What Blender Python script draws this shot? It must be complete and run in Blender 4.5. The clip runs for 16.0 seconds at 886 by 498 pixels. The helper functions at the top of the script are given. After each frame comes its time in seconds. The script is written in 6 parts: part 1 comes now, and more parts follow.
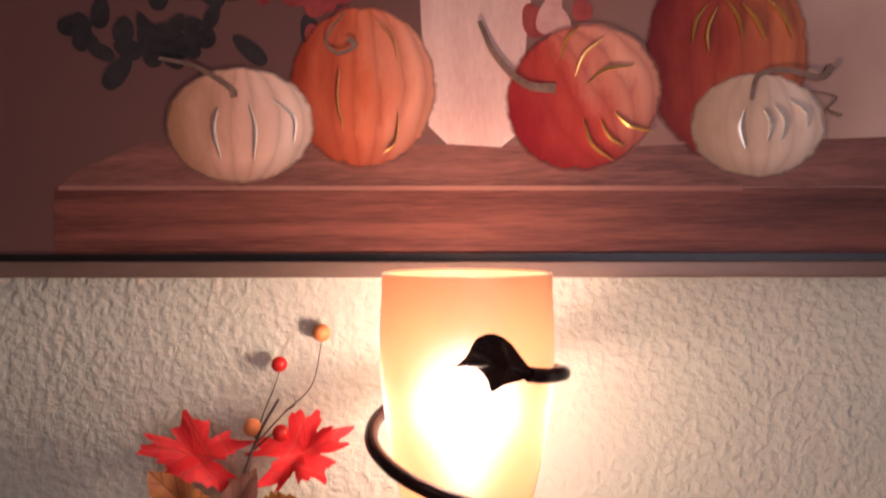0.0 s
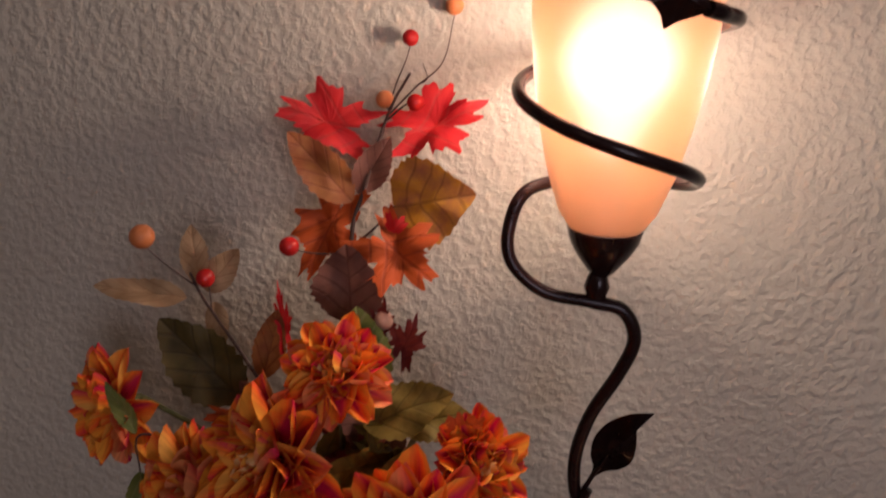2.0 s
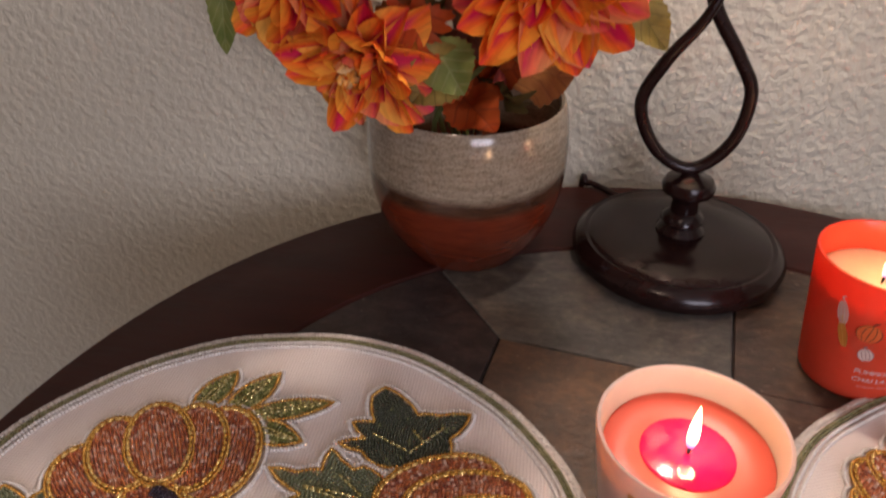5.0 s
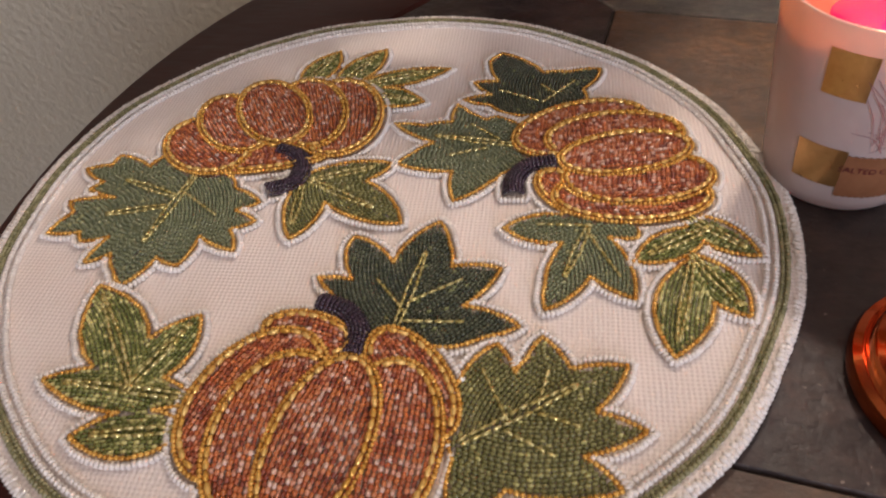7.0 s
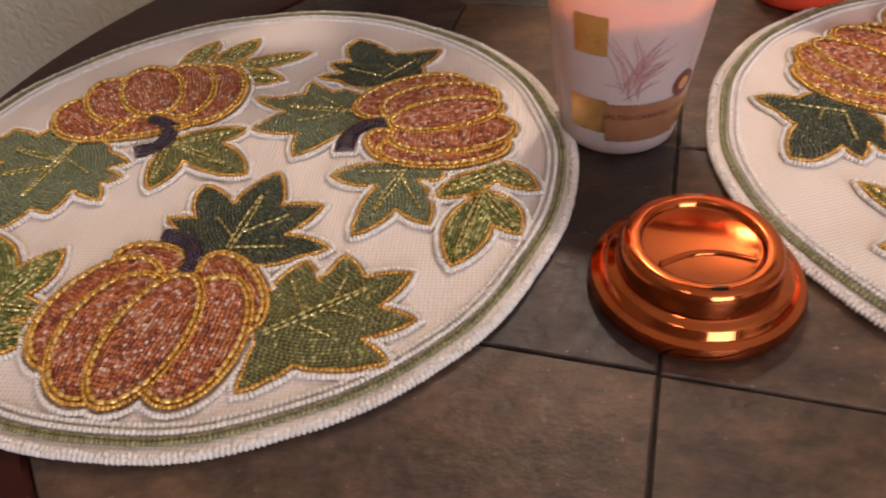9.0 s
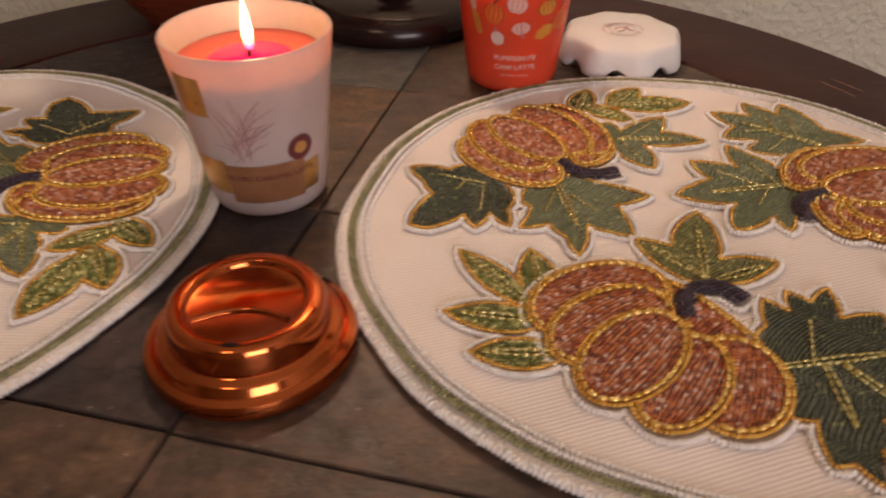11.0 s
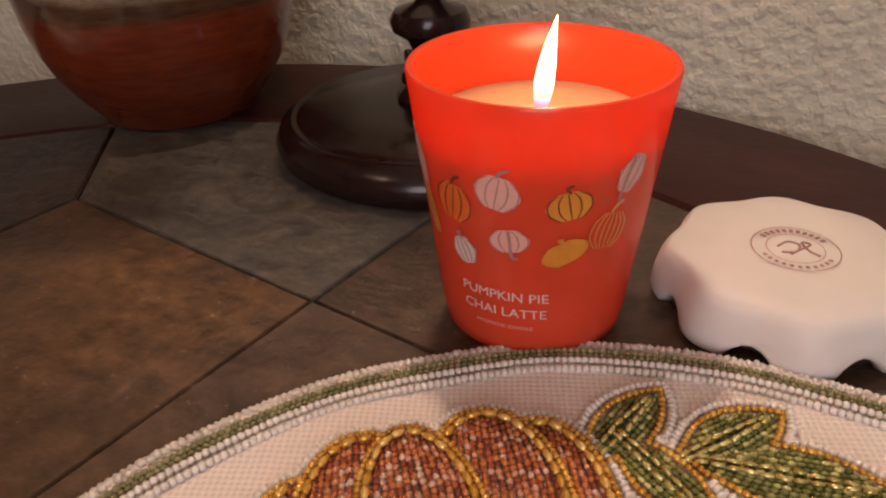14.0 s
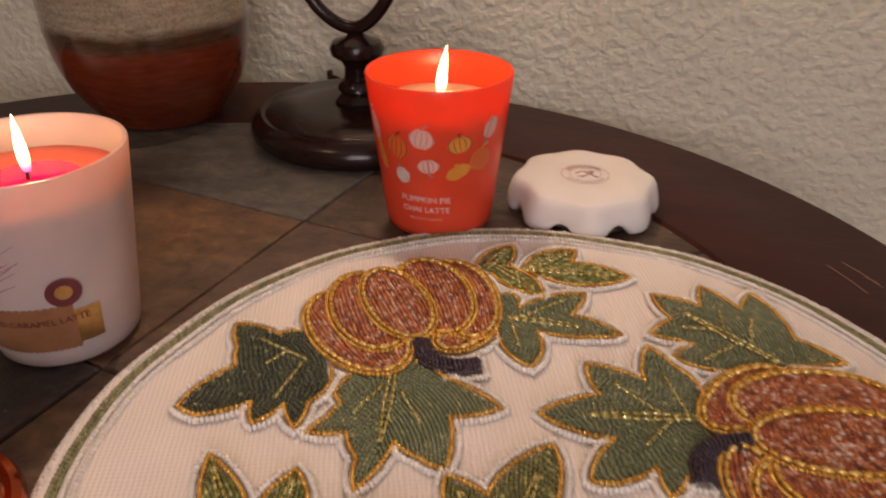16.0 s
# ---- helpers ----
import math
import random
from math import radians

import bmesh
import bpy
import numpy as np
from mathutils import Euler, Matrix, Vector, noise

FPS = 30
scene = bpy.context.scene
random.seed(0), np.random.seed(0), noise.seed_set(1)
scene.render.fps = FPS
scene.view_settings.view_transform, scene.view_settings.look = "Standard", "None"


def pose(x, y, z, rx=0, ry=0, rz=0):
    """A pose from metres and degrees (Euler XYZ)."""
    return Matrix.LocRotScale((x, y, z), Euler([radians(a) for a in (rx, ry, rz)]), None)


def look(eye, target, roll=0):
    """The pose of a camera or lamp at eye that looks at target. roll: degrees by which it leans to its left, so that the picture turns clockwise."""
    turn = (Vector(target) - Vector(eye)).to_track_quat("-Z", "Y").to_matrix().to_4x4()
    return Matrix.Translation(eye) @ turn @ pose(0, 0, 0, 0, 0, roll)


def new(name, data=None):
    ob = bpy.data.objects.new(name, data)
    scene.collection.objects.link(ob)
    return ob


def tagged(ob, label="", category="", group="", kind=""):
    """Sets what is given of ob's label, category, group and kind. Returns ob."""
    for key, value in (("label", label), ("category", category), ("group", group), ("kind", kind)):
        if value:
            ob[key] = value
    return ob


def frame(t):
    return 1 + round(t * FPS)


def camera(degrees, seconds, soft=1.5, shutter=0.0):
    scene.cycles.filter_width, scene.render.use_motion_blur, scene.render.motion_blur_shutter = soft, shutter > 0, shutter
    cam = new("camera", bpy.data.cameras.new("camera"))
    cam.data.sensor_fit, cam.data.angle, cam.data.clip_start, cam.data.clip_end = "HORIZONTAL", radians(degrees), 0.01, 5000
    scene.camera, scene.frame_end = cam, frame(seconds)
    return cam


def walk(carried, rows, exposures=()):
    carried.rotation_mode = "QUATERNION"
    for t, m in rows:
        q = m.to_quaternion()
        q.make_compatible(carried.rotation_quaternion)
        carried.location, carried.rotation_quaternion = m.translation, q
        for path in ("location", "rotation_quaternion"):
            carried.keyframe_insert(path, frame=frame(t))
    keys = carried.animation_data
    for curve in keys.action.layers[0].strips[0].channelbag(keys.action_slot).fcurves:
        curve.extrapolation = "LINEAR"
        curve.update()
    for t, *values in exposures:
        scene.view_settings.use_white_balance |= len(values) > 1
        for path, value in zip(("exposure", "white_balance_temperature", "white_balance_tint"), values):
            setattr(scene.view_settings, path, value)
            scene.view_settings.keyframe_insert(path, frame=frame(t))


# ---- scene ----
cam = camera(61.0, 16.0, soft=2.0, shutter=0.35)
PATH = [
    (0, (-0.037, -0.649, 1.428), (-0.073, 1.35, 1.388), -0.1),
    (0.5, (-0.049, -0.646, 1.405), (-0.124, 1.344, 1.212), 0.3),
    (1, (-0.061, -0.65, 1.384), (-0.179, 1.316, 1.038), 0.8),
    (1.5, (-0.073, -0.65, 1.365), (-0.235, 1.284, 0.882), 1.2),
    (2, (-0.09, -0.648, 1.34), (-0.288, 1.248, 0.735), 1.5),
    (2.5, (-0.111, -0.651, 1.311), (-0.331, 1.209, 0.609), 1.5),
    (3, (-0.127, -0.668, 1.274), (-0.351, 1.161, 0.496), 1.5),
    (3.5, (-0.138, -0.677, 1.23), (-0.351, 1.121, 0.379), 1.6),
    (3.7, (-0.141, -0.681, 1.216), (-0.351, 1.1, 0.331), 1.7),
    (5.8, (-0.153, -0.687, 1.063), (-0.389, 0.858, -0.185), -1.5),
    (6, (-0.164, -0.698, 1.054), (-0.396, 0.819, -0.229), -2.0),
    (6.5, (-0.188, -0.726, 1.023), (-0.433, 0.726, -0.331), -3.7),
    (7, (-0.205, -0.741, 1.001), (-0.471, 0.658, -0.403), -5.4),
    (7.5, (-0.202, -0.772, 1.005), (-0.488, 0.607, -0.415), -6.3),
    (8, (-0.175, -0.795, 1.009), (-0.472, 0.591, -0.402), -6.7),
    (8.2, (-0.163, -0.798, 1.007), (-0.455, 0.595, -0.399), -6.6),
    (10.3, (-0.029, -0.819, 1.004), (-0.085, 0.748, -0.237), -1.8),
    (10.5, (-0.011, -0.818, 1.002), (-0.062, 0.759, -0.228), -1.3),
    (11, (0.063, -0.801, 0.992), (-0.038, 0.795, -0.21), -0.3),
    (11.5, (0.153, -0.753, 0.975), (-0.09, 0.847, -0.201), -0.0),
    (12, (0.191, -0.695, 0.968), (-0.21, 0.886, -0.189), 0.2),
    (12.5, (0.174, -0.633, 0.969), (-0.378, 0.926, -0.156), -0.2),
    (13, (0.165, -0.559, 0.972), (-0.505, 0.967, -0.133), -1.1),
    (13.5, (0.161, -0.522, 0.957), (-0.569, 1.001, -0.115), -1.8),
    (14, (0.154, -0.482, 0.923), (-0.588, 1.049, -0.127), -2.1),
    (14.5, (0.156, -0.475, 0.918), (-0.58, 1.07, -0.118), -2.3),
    (15, (0.163, -0.523, 0.937), (-0.532, 1.049, -0.086), -1.7),
    (15.5, (0.184, -0.602, 0.964), (-0.439, 1.009, -0.044), -1.3),
    (16, (0.198, -0.674, 0.976), (-0.257, 0.998, -0.022), 0.2),
]
walk(cam, [(t, look(eye, target, roll)) for t, eye, target, roll in PATH], exposures=[(0, -0.52, 6550, 27), (0.7, -0.84, 6500, 27), (1.5, -0.97, 6500, 27), (2.5, -0.82, 6500, 28), (3.7, 0.00, 6500, 27), (5.8, 0.68, 6120, 13), (8.2, 0.80, 6150, 13), (10.5, 0.48, 7350, 17), (14.0, 0.31, 7400, 20), (16, 0.33, 7300, 18)])

# ---------------------------------------------------------------- light
world = bpy.data.worlds.new("world")
scene.world = world
world.use_nodes = True
world.node_tree.nodes["Background"].inputs[0].default_value = (0.55, 0.68, 1.0, 1)
world.node_tree.nodes["Background"].inputs[1].default_value = 0.25


def lamp(name, kind, power, colour, place, target=None, size=0.1, size_y=None):
    data = bpy.data.lights.new(name, kind)
    data.energy, data.color = power, colour
    if kind == "AREA":
        data.shape, data.size, data.size_y = "RECTANGLE", size, size_y or size
    else:
        data.shadow_soft_size = size
    ob = new(name, data)
    ob.matrix_world = look(place, target) if target else pose(*place)
    return ob


AXIS = Vector((-0.030, -0.130, 0.0))          # lamp's upright axis
BULB = (AXIS.x, AXIS.y, 1.312)
lamp("bulb_light", "POINT", 3.3, (1.0, 0.83, 0.65), BULB, size=0.018)
lamp("window_daylight", "AREA", 26, (0.92, 0.91, 1.0), (1.0, -2.96, 1.55), (1.0, 0.0, 1.30), 1.3, 1.2)
# added warm fill from overhead to lift the room; no fixture is known there
lamp("ceiling_fixture_light", "AREA", 3, (1.0, 0.74, 0.52), (-0.6, -1.7, 2.42), (-0.6, -1.7, 0.0), 0.35, 0.35)

# ---------------------------------------------------------------- materials


def nodes_of(name):
    m = bpy.data.materials.new(name)
    m.use_nodes = True
    n, l = m.node_tree.nodes, m.node_tree.links
    return m, n, l, n["Principled BSDF"]


def coords(n, kind="Object"):
    return n.new("ShaderNodeTexCoord").outputs[kind]


def noise_tex(n, l, vec, scale, detail=4, rough=0.55, stretch=None):
    t = n.new("ShaderNodeTexNoise")
    t.inputs["Scale"].default_value, t.inputs["Detail"].default_value, t.inputs["Roughness"].default_value = scale, detail, rough
    if stretch:
        mp = n.new("ShaderNodeMapping")
        mp.inputs["Scale"].default_value = stretch
        l.new(vec, mp.inputs["Vector"])
        vec = mp.outputs["Vector"]
    l.new(vec, t.inputs["Vector"])
    return t.outputs["Fac"]


def ramp(n, l, fac, stops):
    r = n.new("ShaderNodeValToRGB")
    e = r.color_ramp.elements
    while len(e) < len(stops):
        e.new(0.5)
    for k, (p, c) in zip(e, stops):
        k.position, k.color = p, (*c, 1)
    l.new(fac, r.inputs["Fac"])
    return r.outputs["Color"]


def mixc(n, l, fac, a, b, mode="MIX"):
    x = n.new("ShaderNodeMix")
    x.data_type, x.blend_type = "RGBA", mode
    for s, v in ((x.inputs[0], fac), (x.inputs[6], a), (x.inputs[7], b)):
        if isinstance(v, (int, float)):
            s.default_value = v
        elif isinstance(v, tuple):
            s.default_value = (*v, 1)
        else:
            l.new(v, s)
    return x.outputs[2]


def bump(n, l, height, bsdf, strength=0.3, distance=0.001, prev=None):
    b = n.new("ShaderNodeBump")
    b.inputs["Strength"].default_value, b.inputs["Distance"].default_value = strength, distance
    l.new(height, b.inputs["Height"])
    if prev:
        l.new(prev, b.inputs["Normal"])
    l.new(b.outputs["Normal"], bsdf.inputs["Normal"])
    return b.outputs["Normal"]


def grainy(name, a, b, scale=40, rough=0.5, metal=0.0, relief=0.15, dist=0.0006, c=None, fine=6.0, spec=0.5, coat=0.0, stretch=None):
    """Two colours blended by a broad noise, a finer noise for grain and relief."""
    m, n, l, p = nodes_of(name)
    v = coords(n)
    broad = noise_tex(n, l, v, scale, stretch=stretch)
    grain = noise_tex(n, l, v, scale * fine, 3, stretch=stretch)
    col = ramp(n, l, broad, [(0.32, a), (0.68, b)])
    col = mixc(n, l, 0.35, col, ramp(n, l, grain, [(0.3, c or a), (0.7, b)]))
    l.new(col, p.inputs["Base Color"])
    rr = n.new("ShaderNodeMapRange")
    rr.inputs[3].default_value, rr.inputs[4].default_value = max(0.02, rough - 0.08), min(1, rough + 0.1)
    l.new(grain, rr.inputs[0])
    l.new(rr.outputs[0], p.inputs["Roughness"])
    p.inputs["Metallic"].default_value = metal
    p.inputs["Specular IOR Level"].default_value = spec
    p.inputs["Coat Weight"].default_value = coat
    p.inputs["Coat Roughness"].default_value = 0.12
    if relief:
        bump(n, l, grain, p, relief, dist)
    return m


def wall_material():
    m, n, l, p = nodes_of("textured_plaster")
    v = coords(n)
    warp = n.new("ShaderNodeTexNoise")
    warp.inputs["Scale"].default_value = 120
    l.new(v, warp.inputs["Vector"])
    vv = mixc(n, l, 0.004, v, warp.outputs["Color"], "ADD")
    a = noise_tex(n, l, vv, 118, 2.0, 0.5)
    blob = ramp(n, l, a, [(0.36, (0, 0, 0)), (0.66, (1, 1, 1))])
    b = noise_tex(n, l, v, 330, 2)
    big = noise_tex(n, l, v, 4, 3)
    h = mixc(n, l, 0.16, blob, b)
    bump(n, l, h, p, 0.62, 0.0028)
    l.new(ramp(n, l, big, [(0.3, (0.545, 0.505, 0.405)), (0.7, (0.60, 0.56, 0.455))]), p.inputs["Base Color"])
    p.inputs["Roughness"].default_value = 0.62
    p.inputs["Specular IOR Level"].default_value = 0.3
    return m


def slate_material(name, tone, stain):
    m, n, l, p = nodes_of(name)
    v = coords(n)
    broad = noise_tex(n, l, v, 16, 5, 0.6)
    fine = noise_tex(n, l, v, 120, 5, 0.6)
    rust = ramp(n, l, broad, [(0.42, (0, 0, 0)), (0.64, (1, 1, 1))])
    patch = noise_tex(n, l, v, 46, 6, 0.68, (1, 1.7, 1))
    info = n.new("ShaderNodeObjectInfo")
    vary = ramp(n, l, info.outputs["Random"], [(0.0, (0.85, 0.85, 0.85)), (1.0, (1.15, 1.12, 1.1))])
    col = mixc(n, l, 1.0, mixc(n, l, rust, tone, stain), vary, "MULTIPLY")
    speck = ramp(n, l, noise_tex(n, l, v, 240, 2), [(0.70, (0, 0, 0)), (0.76, (0.5, 0.5, 0.5))])
    col = mixc(n, l, speck, col, (0.30, 0.26, 0.22))
    col = mixc(n, l, 0.55, col, ramp(n, l, fine, [(0.3, (0.45, 0.45, 0.45)), (0.75, (1.45, 1.4, 1.35))]), "MULTIPLY")
    col = mixc(n, l, 0.75, col, ramp(n, l, patch, [(0.34, (0.50, 0.48, 0.47)), (0.50, (0.95, 0.93, 0.92)), (0.68, (1.75, 1.62, 1.48))]), "MULTIPLY")
    l.new(col, p.inputs["Base Color"])
    l.new(ramp(n, l, fine, [(0.3, (0.34, 0.34, 0.34)), (0.7, (0.60, 0.60, 0.60))]), p.inputs["Roughness"])
    p.inputs["Specular IOR Level"].default_value = 0.42
    nm = bump(n, l, patch, p, 0.55, 0.0022, bump(n, l, broad, p, 0.75, 0.005))
    bump(n, l, fine, p, 0.4, 0.0012, nm)
    return m


def glaze_material():
    """Stoneware: red-brown foot, dark drip line, speckled grey-beige body."""
    m, n, l, p = nodes_of("stoneware_glaze")
    v = coords(n)
    sep = n.new("ShaderNodeSeparateXYZ")
    l.new(v, sep.inputs[0])
    wob = noise_tex(n, l, v, 14, 3)
    add = n.new("ShaderNodeMath")
    add.operation = "MULTIPLY_ADD"
    add.inputs[1].default_value = 0.010
    l.new(wob, add.inputs[0])
    l.new(sep.outputs["Z"], add.inputs[2])
    fac = n.new("ShaderNodeMath")
    fac.operation = "DIVIDE"
    fac.inputs[1].default_value = 0.15
    l.new(add.outputs[0], fac.inputs[0])
    fine = noise_tex(n, l, v, 420, 3)
    streak = noise_tex(n, l, v, 60, 4, 0.6, (1, 1, 5))
    foot = ramp(n, l, streak, [(0.3, (0.125, 0.020, 0.008)), (0.7, (0.205, 0.036, 0.012))])
    body = ramp(n, l, fine, [(0.36, (0.10, 0.080, 0.060)), (0.50, (0.29, 0.235, 0.170)), (0.7, (0.41, 0.34, 0.25))])
    body = mixc(n, l, 0.62, body, ramp(n, l, streak, [(0.3, (0.20, 0.145, 0.090)), (0.7, (0.39, 0.315, 0.225))]))
    dark = ramp(n, l, streak, [(0.3, (0.040, 0.018, 0.010)), (0.7, (0.10, 0.045, 0.022))])
    low = ramp(n, l, fac.outputs[0], [(0.49, (0, 0, 0)), (0.535, (1, 1, 1))])
    high = ramp(n, l, fac.outputs[0], [(0.575, (0, 0, 0)), (0.625, (1, 1, 1))])
    l.new(mixc(n, l, high, mixc(n, l, low, foot, dark), body), p.inputs["Base Color"])
    p.inputs["Roughness"].default_value = 0.16
    p.inputs["Coat Weight"].default_value = 0.4
    p.inputs["Coat Roughness"].default_value = 0.06
    bump(n, l, streak, p, 0.12, 0.0012)
    return m


def lit_glass(name, colour, through_colour, share=0.6, rough=0.3, spec=0.5, forward=0.0):
    """Frosted glass that lets light through, diffusely."""
    m, n, l, p = nodes_of(name)
    p.inputs["Roughness"].default_value = rough
    p.inputs["Specular IOR Level"].default_value = spec
    v = coords(n)
    cloud = noise_tex(n, l, v, 25, 4)
    lo, hi = tuple(0.90 * c for c in colour), tuple(min(1, 1.04 * c) for c in colour)
    l.new(ramp(n, l, cloud, [(0.3, lo), (0.7, hi)]), p.inputs["Base Color"])
    tr = n.new("ShaderNodeBsdfTranslucent")
    lo, hi = tuple(0.88 * c for c in through_colour), tuple(min(1, 1.05 * c) for c in through_colour)
    l.new(ramp(n, l, cloud, [(0.3, lo), (0.7, hi)]), tr.inputs["Color"])
    mx = n.new("ShaderNodeMixShader")
    mx.inputs[0].default_value = share
    out = n["Material Output"]
    l.new(p.outputs[0], mx.inputs[1])
    l.new(tr.outputs[0], mx.inputs[2])
    last = mx.outputs[0]
    if forward:
        # part of the light goes on nearly straight, as through etched glass
        rf = n.new("ShaderNodeBsdfRefraction")
        rf.inputs["Roughness"].default_value, rf.inputs["IOR"].default_value = 0.62, 1.30
        rf.inputs["Color"].default_value = (1.0, 0.97, 0.95, 1)
        my = n.new("ShaderNodeMixShader")
        my.inputs[0].default_value = forward
        l.new(last, my.inputs[1])
        l.new(rf.outputs[0], my.inputs[2])
        last = my.outputs[0]
    l.new(last, out.inputs["Surface"])
    return m


def glow(name, colour, strength):
    m, n, l, p = nodes_of(name)
    p.inputs["Base Color"].default_value = (*colour, 1)
    p.inputs["Emission Color"].default_value = (*colour, 1)
    p.inputs["Emission Strength"].default_value = strength
    return m


def flame_material():
    m, n, l, p = nodes_of("flame")
    z = n.new("ShaderNodeSeparateXYZ")
    l.new(coords(n, "Generated"), z.inputs[0])
    c = ramp(n, l, z.outputs["Z"], [(0.0, (0.05, 0.08, 0.9)), (0.16, (0.9, 0.35, 0.15)), (0.30, (1.0, 0.80, 0.45)), (0.85, (1.0, 0.72, 0.35))])
    l.new(c, p.inputs["Emission Color"])
    p.inputs["Base Color"].default_value = (0.9, 0.7, 0.4, 1)
    s = n.new("ShaderNodeMapRange")
    s.inputs[1].default_value, s.inputs[2].default_value, s.inputs[3].default_value, s.inputs[4].default_value = 0.05, 0.35, 0.8, 7.0
    l.new(z.outputs["Z"], s.inputs[0])
    l.new(s.outputs[0], p.inputs["Emission Strength"])
    return m


def petal_material(name, base, mid, tip):
    """Cloth petal: colour runs from its root to its tip, with fine veins; a little light shows through."""
    m, n, l, p = nodes_of(name)
    g = n.new("ShaderNodeSeparateXYZ")
    l.new(coords(n, "Generated"), g.inputs[0])
    v = coords(n)
    info = n.new("ShaderNodeObjectInfo")
    nz = noise_tex(n, l, v, 90, 3)
    def calc(op, a, b, c=0.0):
        q = n.new("ShaderNodeMath")
        q.operation = op
        for k, val in zip(q.inputs, (a, b, c)):
            if isinstance(val, (int, float)):
                k.default_value = val
            else:
                l.new(val, k)
        return q.outputs[0]
    side = calc("ABSOLUTE", calc("SUBTRACT", g.outputs["X"], 0.5), 0)
    f = calc("MULTIPLY_ADD", side, 1.0, calc("MULTIPLY_ADD", g.outputs["Y"], 0.34, calc("MULTIPLY_ADD", info.outputs["Random"], 0.20, calc("MULTIPLY", nz, 0.22))))
    col = ramp(n, l, f, [(0.45, base), (0.60, mid), (0.80, tip)])
    vein = noise_tex(n, l, v, 55, 2, 0.5, (9, 0.6, 1))
    col = mixc(n, l, 0.5, col, ramp(n, l, vein, [(0.35, (0.72, 0.62, 0.62)), (0.65, (1.18, 1.18, 1.1))]), "MULTIPLY")
    l.new(col, p.inputs["Base Color"])
    p.inputs["Roughness"].default_value = 0.62
    p.inputs["Specular IOR Level"].default_value = 0.25
    bump(n, l, vein, p, 0.35, 0.0010)
    tr = n.new("ShaderNodeBsdfTranslucent")
    l.new(col, tr.inputs["Color"])
    mx = n.new("ShaderNodeMixShader")
    mx.inputs[0].default_value = 0.18
    l.new(p.outputs[0], mx.inputs[1])
    l.new(tr.outputs[0], mx.inputs[2])
    l.new(mx.outputs[0], n["Material Output"].inputs["Surface"])
    return m


def leaf_material(name, a, b, vein):
    """Cloth leaf: blotched colour and a printed net of veins."""
    m, n, l, p = nodes_of(name)
    v = coords(n)
    g = n.new("ShaderNodeSeparateXYZ")
    l.new(coords(n, "Generated"), g.inputs[0])
    blot = noise_tex(n, l, v, 42, 4)
    col = ramp(n, l, blot, [(0.36, a), (0.66, b)])
    w = n.new("ShaderNodeTexWave")
    w.wave_type, w.bands_direction = "BANDS", "DIAGONAL"
    w.inputs["Scale"].default_value, w.inputs["Distortion"].default_value = 1.4, 2.5
    mir = n.new("ShaderNodeMath")
    mir.operation = "SUBTRACT"
    mir.inputs[1].default_value = 0.5
    l.new(g.outputs["X"], mir.inputs[0])
    ab = n.new("ShaderNodeMath")
    ab.operation = "ABSOLUTE"
    l.new(mir.outputs[0], ab.inputs[0])
    inv = n.new("ShaderNodeMath")
    inv.operation = "MULTIPLY_ADD"
    inv.inputs[1].default_value = -0.8
    l.new(ab.outputs[0], inv.inputs[0])
    l.new(g.outputs["Y"], inv.inputs[2])
    cb = n.new("ShaderNodeCombineXYZ")
    l.new(inv.outputs[0], cb.inputs[0])
    l.new(inv.outputs[0], cb.inputs[1])
    l.new(cb.outputs[0], w.inputs["Vector"])
    side = ramp(n, l, w.outputs["Fac"], [(0.90, (0, 0, 0)), (0.98, (1, 1, 1))])
    rib = ramp(n, l, ab.outputs[0], [(0.010, (1, 1, 1)), (0.022, (0, 0, 0))])
    net = mixc(n, l, 1.0, side, rib, "LIGHTEN")
    half = mixc(n, l, 0.55, (0, 0, 0), net)
    l.new(mixc(n, l, half, col, vein), p.inputs["Base Color"])
    p.inputs["Roughness"].default_value = 0.6
    p.inputs["Specular IOR Level"].default_value = 0.3
    bump(n, l, net, p, 0.35, -0.0010)
    tr = n.new("ShaderNodeBsdfTranslucent")
    l.new(col, tr.inputs["Color"])
    mx = n.new("ShaderNodeMixShader")
    mx.inputs[0].default_value = 0.25
    l.new(p.outputs[0], mx.inputs[1])
    l.new(tr.outputs[0], mx.inputs[2])
    l.new(mx.outputs[0], n["Material Output"].inputs["Surface"])
    return m


def bead_material(name, stops, rough=0.18, metal=0.0, spec=0.6):
    m, n, l, p = nodes_of(name)
    geo = n.new("ShaderNodeNewGeometry")
    l.new(ramp(n, l, geo.outputs["Random Per Island"], stops), p.inputs["Base Color"])
    p.inputs["Roughness"].default_value, p.inputs["Metallic"].default_value = rough, metal
    p.inputs["Specular IOR Level"].default_value = spec
    return m


